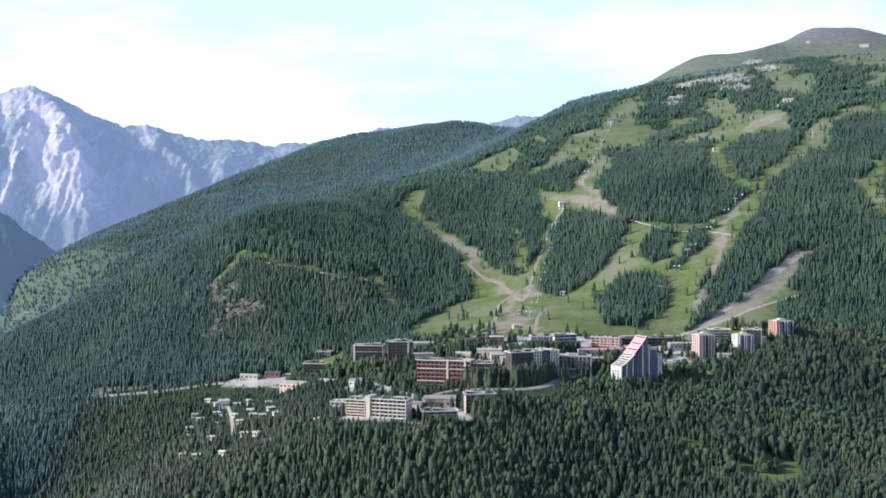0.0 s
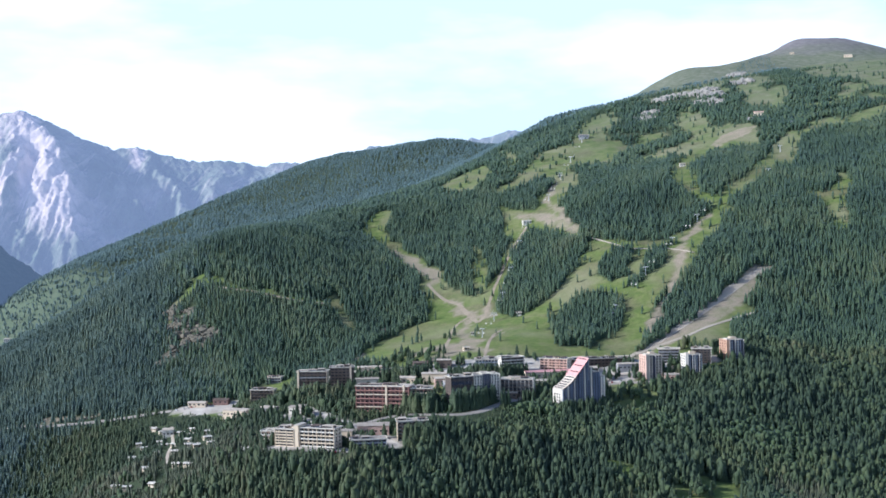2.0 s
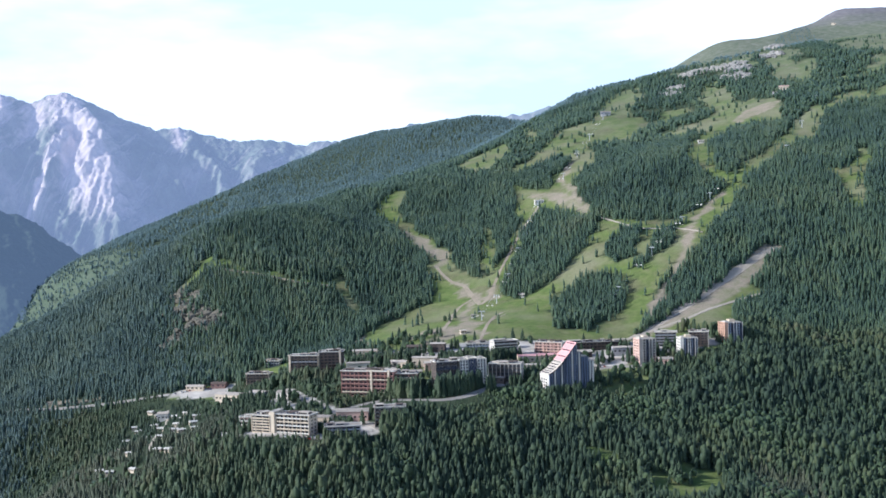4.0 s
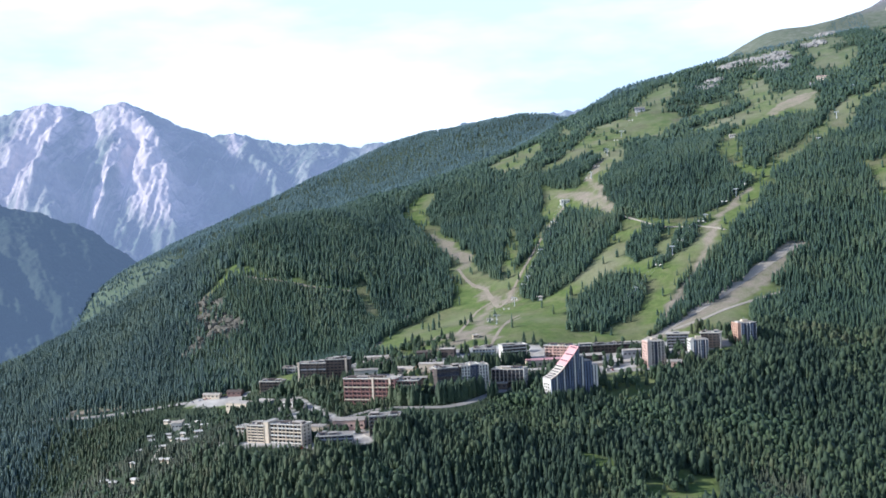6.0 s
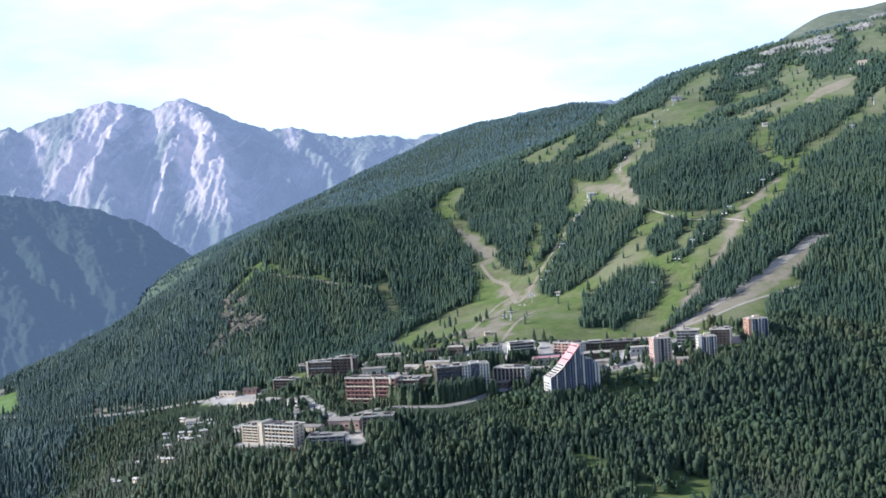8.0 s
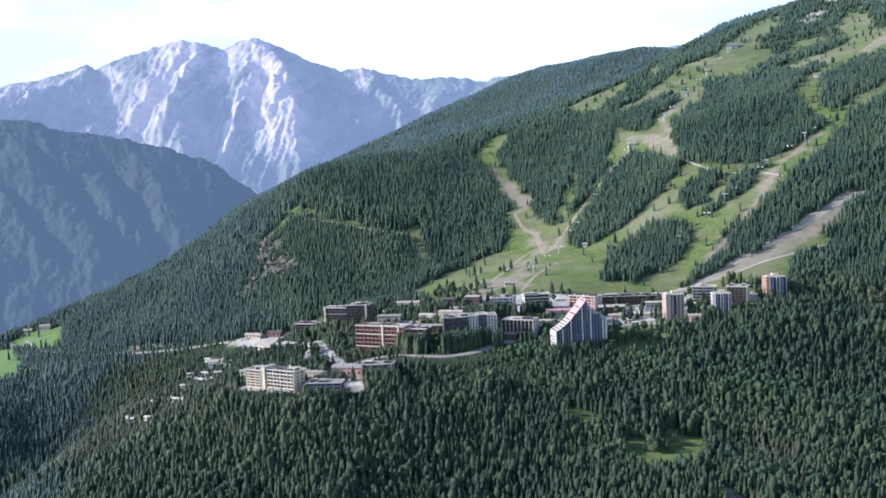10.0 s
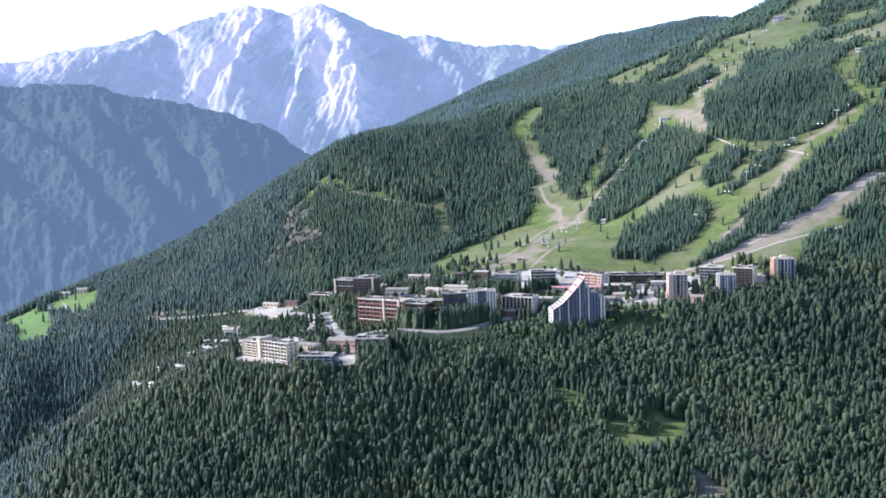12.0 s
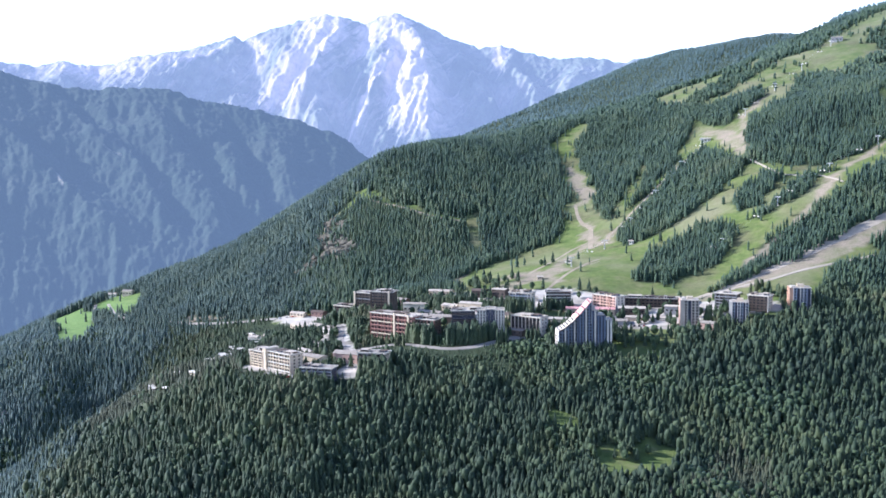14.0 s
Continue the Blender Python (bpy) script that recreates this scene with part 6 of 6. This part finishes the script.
wood("forest_on_slopes", trees[~west], MID_KINDS, M_SLOPE_SPRUCE, "conifer forest on the knoll and between the ski runs", 5)
wood("forest_on_knoll", trees[west], MID_KINDS, M_KNOLL_SPRUCE, "conifer forest on the knoll's valley side, tinted blue for haze", 15)
x, y, z, rng = sites(-900, 1150, 1880, 2500, 5.4, 6)
wood("forest_below_tree_line", sized(x, y, z, rng, 8.5, 14, 0.52), HIGH_KINDS, M_HIGH_PINE, "thinning conifer forest high on the ski mountain", 7)
x, y, z, rng = sites(-1700, 1500, 2500, 4000, 9.5, 8)
wood("forest_on_back_ridge", sized(x, y, z, rng, 9, 12.5, 0.82), FAR_KINDS, M_FAR_SPRUCE, "forest on the distant back ridge, tinted blue-green for haze", 9)

# the tall old groves close before the flats: middle, half width, half depth, turn of each front
groves, rng = [], np.random.RandomState(33)
for fx, fy, hw, hd, turn, low, high, n in ((4, 1068, 25, 7, -13, 5, 9, 60), (20, 1066, 10, 7, -13, 8, 12, 36), (38, 1066, 11, 7, -4, 17, 22, 60), (74, 1068, 11, 7, 20, 17, 22, 60), (98, 1076, 13, 7, 20, 14, 19, 70), (131, 1093, 15, 7, -11, 9, 14, 50),
                                           (-75, 1169, 14, 7, -4, 9, 15, 40), (-42, 1136, 12, 7.5, 5, 15, 22, 44), (38, 961.5, 13, 6, 6, 15, 20, 100), (1.5, 924.5, 15, 6.5, 8, 12, 17, 50), (186, 1076, 27, 9, 27, 11, 16, 70), (-95, 964, 11, 6, -14, 6, 9, 12),
                                           (103, 1153, 14, 7, 0, 15, 19, 70), (129, 1190, 12, 6, 20, 10, 14, 36), (86, 1140, 14, 4, 0, 13, 17, 40), (72, 1160, 16, 4, -10, 11, 15, 50),
                                           (8, 1194, 33, 0, -8, 11, 16, 70), (6, 1186, 34, 0, -8, 10, 15, 60), (40, 1225, 40, 4, 0, 8, 13, 40)):
    c, s = math.cos(radians(turn)), math.sin(radians(turn))
    u, v = rng.uniform(-hw - 3, hw + 2, n), rng.uniform(-hd - (20 if 990 < fy < 1080 and fx < 110 else 11), -hd - 4.2, n)
    x, y = fx + u * c - v * s, fy + u * s + v * c
    # the old trees of the square stand in its paving
    keep = ~cover(x, y, 1.0)[3] | (fy > 1150)
    for bx, by, hw, hd, bt in FOOTPRINTS:
        c, s = math.cos(bt), math.sin(bt)
        keep &= ~((np.abs((x - bx) * c + (y - by) * s) < hw + 1.2) & (np.abs((y - by) * c - (x - bx) * s) < hd + 1.2))
    x, y = x[keep], y[keep]
    h = rng.uniform(low, high, len(x))
    groves.append(np.stack([x, y, height(x, y), h, h * rng.uniform(0.3, 0.42, len(x))], -1))
wood("old_grove", np.concatenate(groves), [conifer(6, 9, s) for s in range(80, 86)], M_SPRUCE, "tall dark conifers close before the apartment fronts", 11)


def crag(rng, size):
    bm = bmesh.new()
    bmesh.ops.create_icosphere(bm, subdivisions=2, radius=size)
    off = Vector((rng.uniform(0, 50), rng.uniform(0, 50), rng.uniform(0, 50)))
    for v in bm.verts:
        k = 1 + 0.55 * noise.noise(v.co / size * 1.4 + off) + 0.2 * noise.noise(v.co / size * 4 + off)
        v.co = Vector((v.co.x * k * 1.3, v.co.y * k, v.co.z * k * 0.75))
    return bm


M_ROCK = plain("weathered_limestone", (0.22, 0.205, 0.18), (0.44, 0.41, 0.365), 0.25, 0.9, fine=1.2)
M_CLIFF = plain("brown_cliff_rock", (0.10, 0.092, 0.068), (0.22, 0.195, 0.15), 0.25, 0.9, fine=1.2)


def rock_field(name, spots, material, label, often, small, big, seed):
    rng = random.Random(seed)
    heap = bmesh.new()
    for cx, cy, r in spots:
        for k in range(int(r * often)):
            a, q = rng.uniform(0, 6.283), r * math.sqrt(rng.random())
            x, y = cx + q * math.cos(a), cy + q * math.sin(a)
            bm = crag(rng, rng.uniform(small, big) * (0.6 if cy < 1300 else 1.0))
            bm.transform(pose(x, y, sit(x, y) + 0.3, 0, 0, rng.uniform(0, 360)))
            me = bpy.data.meshes.new("tmp")
            bm.to_mesh(me)
            bm.free()
            heap.from_mesh(me)
            bpy.data.meshes.remove(me)
    tagged(new(name, mesh_of(name, heap, material)), label, "rocks", kind="stuff")


rock_field("crags", ROCKS, M_ROCK, "pale limestone crags breaking through the turf", 1.7, 2.2, 7.5, 12)
rock_field("cliff_rocks", CLIFFS, M_CLIFF, "grey-brown broken cliff rock showing between the trees", 2.2, 1.8, 5.5, 14)


def lone_tree(seed):
    b = thing("conifer", "single dark green conifer standing among the houses", "tree", 0, 0, 0, group="village conifers")
    v, f = conifer(6, 12, seed)
    me = bpy.data.meshes.new("crown")
    me.from_pydata([(p[0] * 5.2, p[1] * 5.2, p[2] * 12.5 + 0.6) for p in v], [], f.tolist())
    me.attributes.new("own_green", "FLOAT", "POINT").data.foreach_set("value", np.full(len(v), 0.2 + 0.25 * (seed % 4), np.float32))
    me.materials.append(M_SPRUCE)
    part("crown", me, None, b)
    bm = bmesh.new()
    bmesh.ops.create_cone(bm, cap_ends=True, segments=7, radius1=0.32, radius2=0.1, depth=9, matrix=pose(0, 0, 3.9))
    part("trunk", bm, M_BARK, b)
    return b


def lone_broadleaf(seed):
    b = thing("broadleaf_tree", "light green broadleaf tree standing among the houses", "tree", 0, 0, 0, group="village broadleaf trees")
    v, f = leafy(seed, 7, 9)
    me = bpy.data.meshes.new("crown")
    me.from_pydata([(p[0] * 5.6, p[1] * 5.6, p[2] * 7.6 + 1.0) for p in v], [], f.tolist())
    me.attributes.new("own_green", "FLOAT", "POINT").data.foreach_set("value", np.full(len(v), 0.2 + 0.25 * (seed % 4), np.float32))
    me.materials.append(M_LEAF)
    part("crown", me, None, b)
    bm = bmesh.new()
    bmesh.ops.create_cone(bm, cap_ends=True, segments=7, radius1=0.3, radius2=0.14, depth=5, matrix=pose(0, 0, 2.0))
    part("trunk", bm, M_BARK, b)
    return b


rng = random.Random(21)
models = [lone_tree(60 + k) for k in range(3)] + [lone_broadleaf(70 + k) for k in range(2)]
spots = []
for x0, x1, y0, y1, n in ((-95, 60, 1185, 1290, 120), (60, 210, 1108, 1170, 70), (-70, 90, 1085, 1185, 120), (60, 160, 1215, 1236, 10), (190, 340, 1148, 1185, 40), (235, 330, 1178, 1225, 14), (-150, -60, 1060, 1180, 40), (-40, 20, 940, 990, 14), (-112, -20, 1000, 1085, 45), (-60, 130, 1085, 1130, 70), (-110, -20, 955, 1000, 20), (130, 180, 1100, 1130, 12), (190, 260, 1085, 1125, 40), (200, 300, 1170, 1205, 40), (190, 300, 1120, 1170, 60)):
    spots += [(rng.uniform(x0, x1), rng.uniform(y0, y1)) for _ in range(n)]
spots += [(143, 1216), (60, 1345), (72, 1352), (66, 1340), (300, 1275), (306, 1279), (313, 1283), (190, 1390), (215, 1238), (268, 930), (272, 926), (280, 934), (246, 938), (258, 918), (264, 922), (266, 918), (262, 926), (275, 920)]
count = 0
for x, y in spots:
    free = True
    for fx, fy, hw, hd, turn in FOOTPRINTS:
        c, s = math.cos(turn), math.sin(turn)
        u, v = (x - fx) * c + (y - fy) * s, -(x - fx) * s + (y - fy) * c
        free &= not (abs(u) < hw + 2 and -hd - 3.5 < v < hd + 2)
    for line in ROADS.values():
        free &= not on_line(np.array([x]), np.array([y]), line, 2.0)[0]
    if not free:
        continue
    k = rng.uniform(0.7, 1.2)
    m = pose(x, y, sit(x, y) - 0.2, 0, 0, rng.uniform(0, 360)) @ Matrix.Diagonal((k, k, k, 1))
    if count < 5:
        models[count].matrix_basis = m
    else:
        t = copy_thing(models[count % 5], m)
        t.scale = (k, k, k)
    count += 1
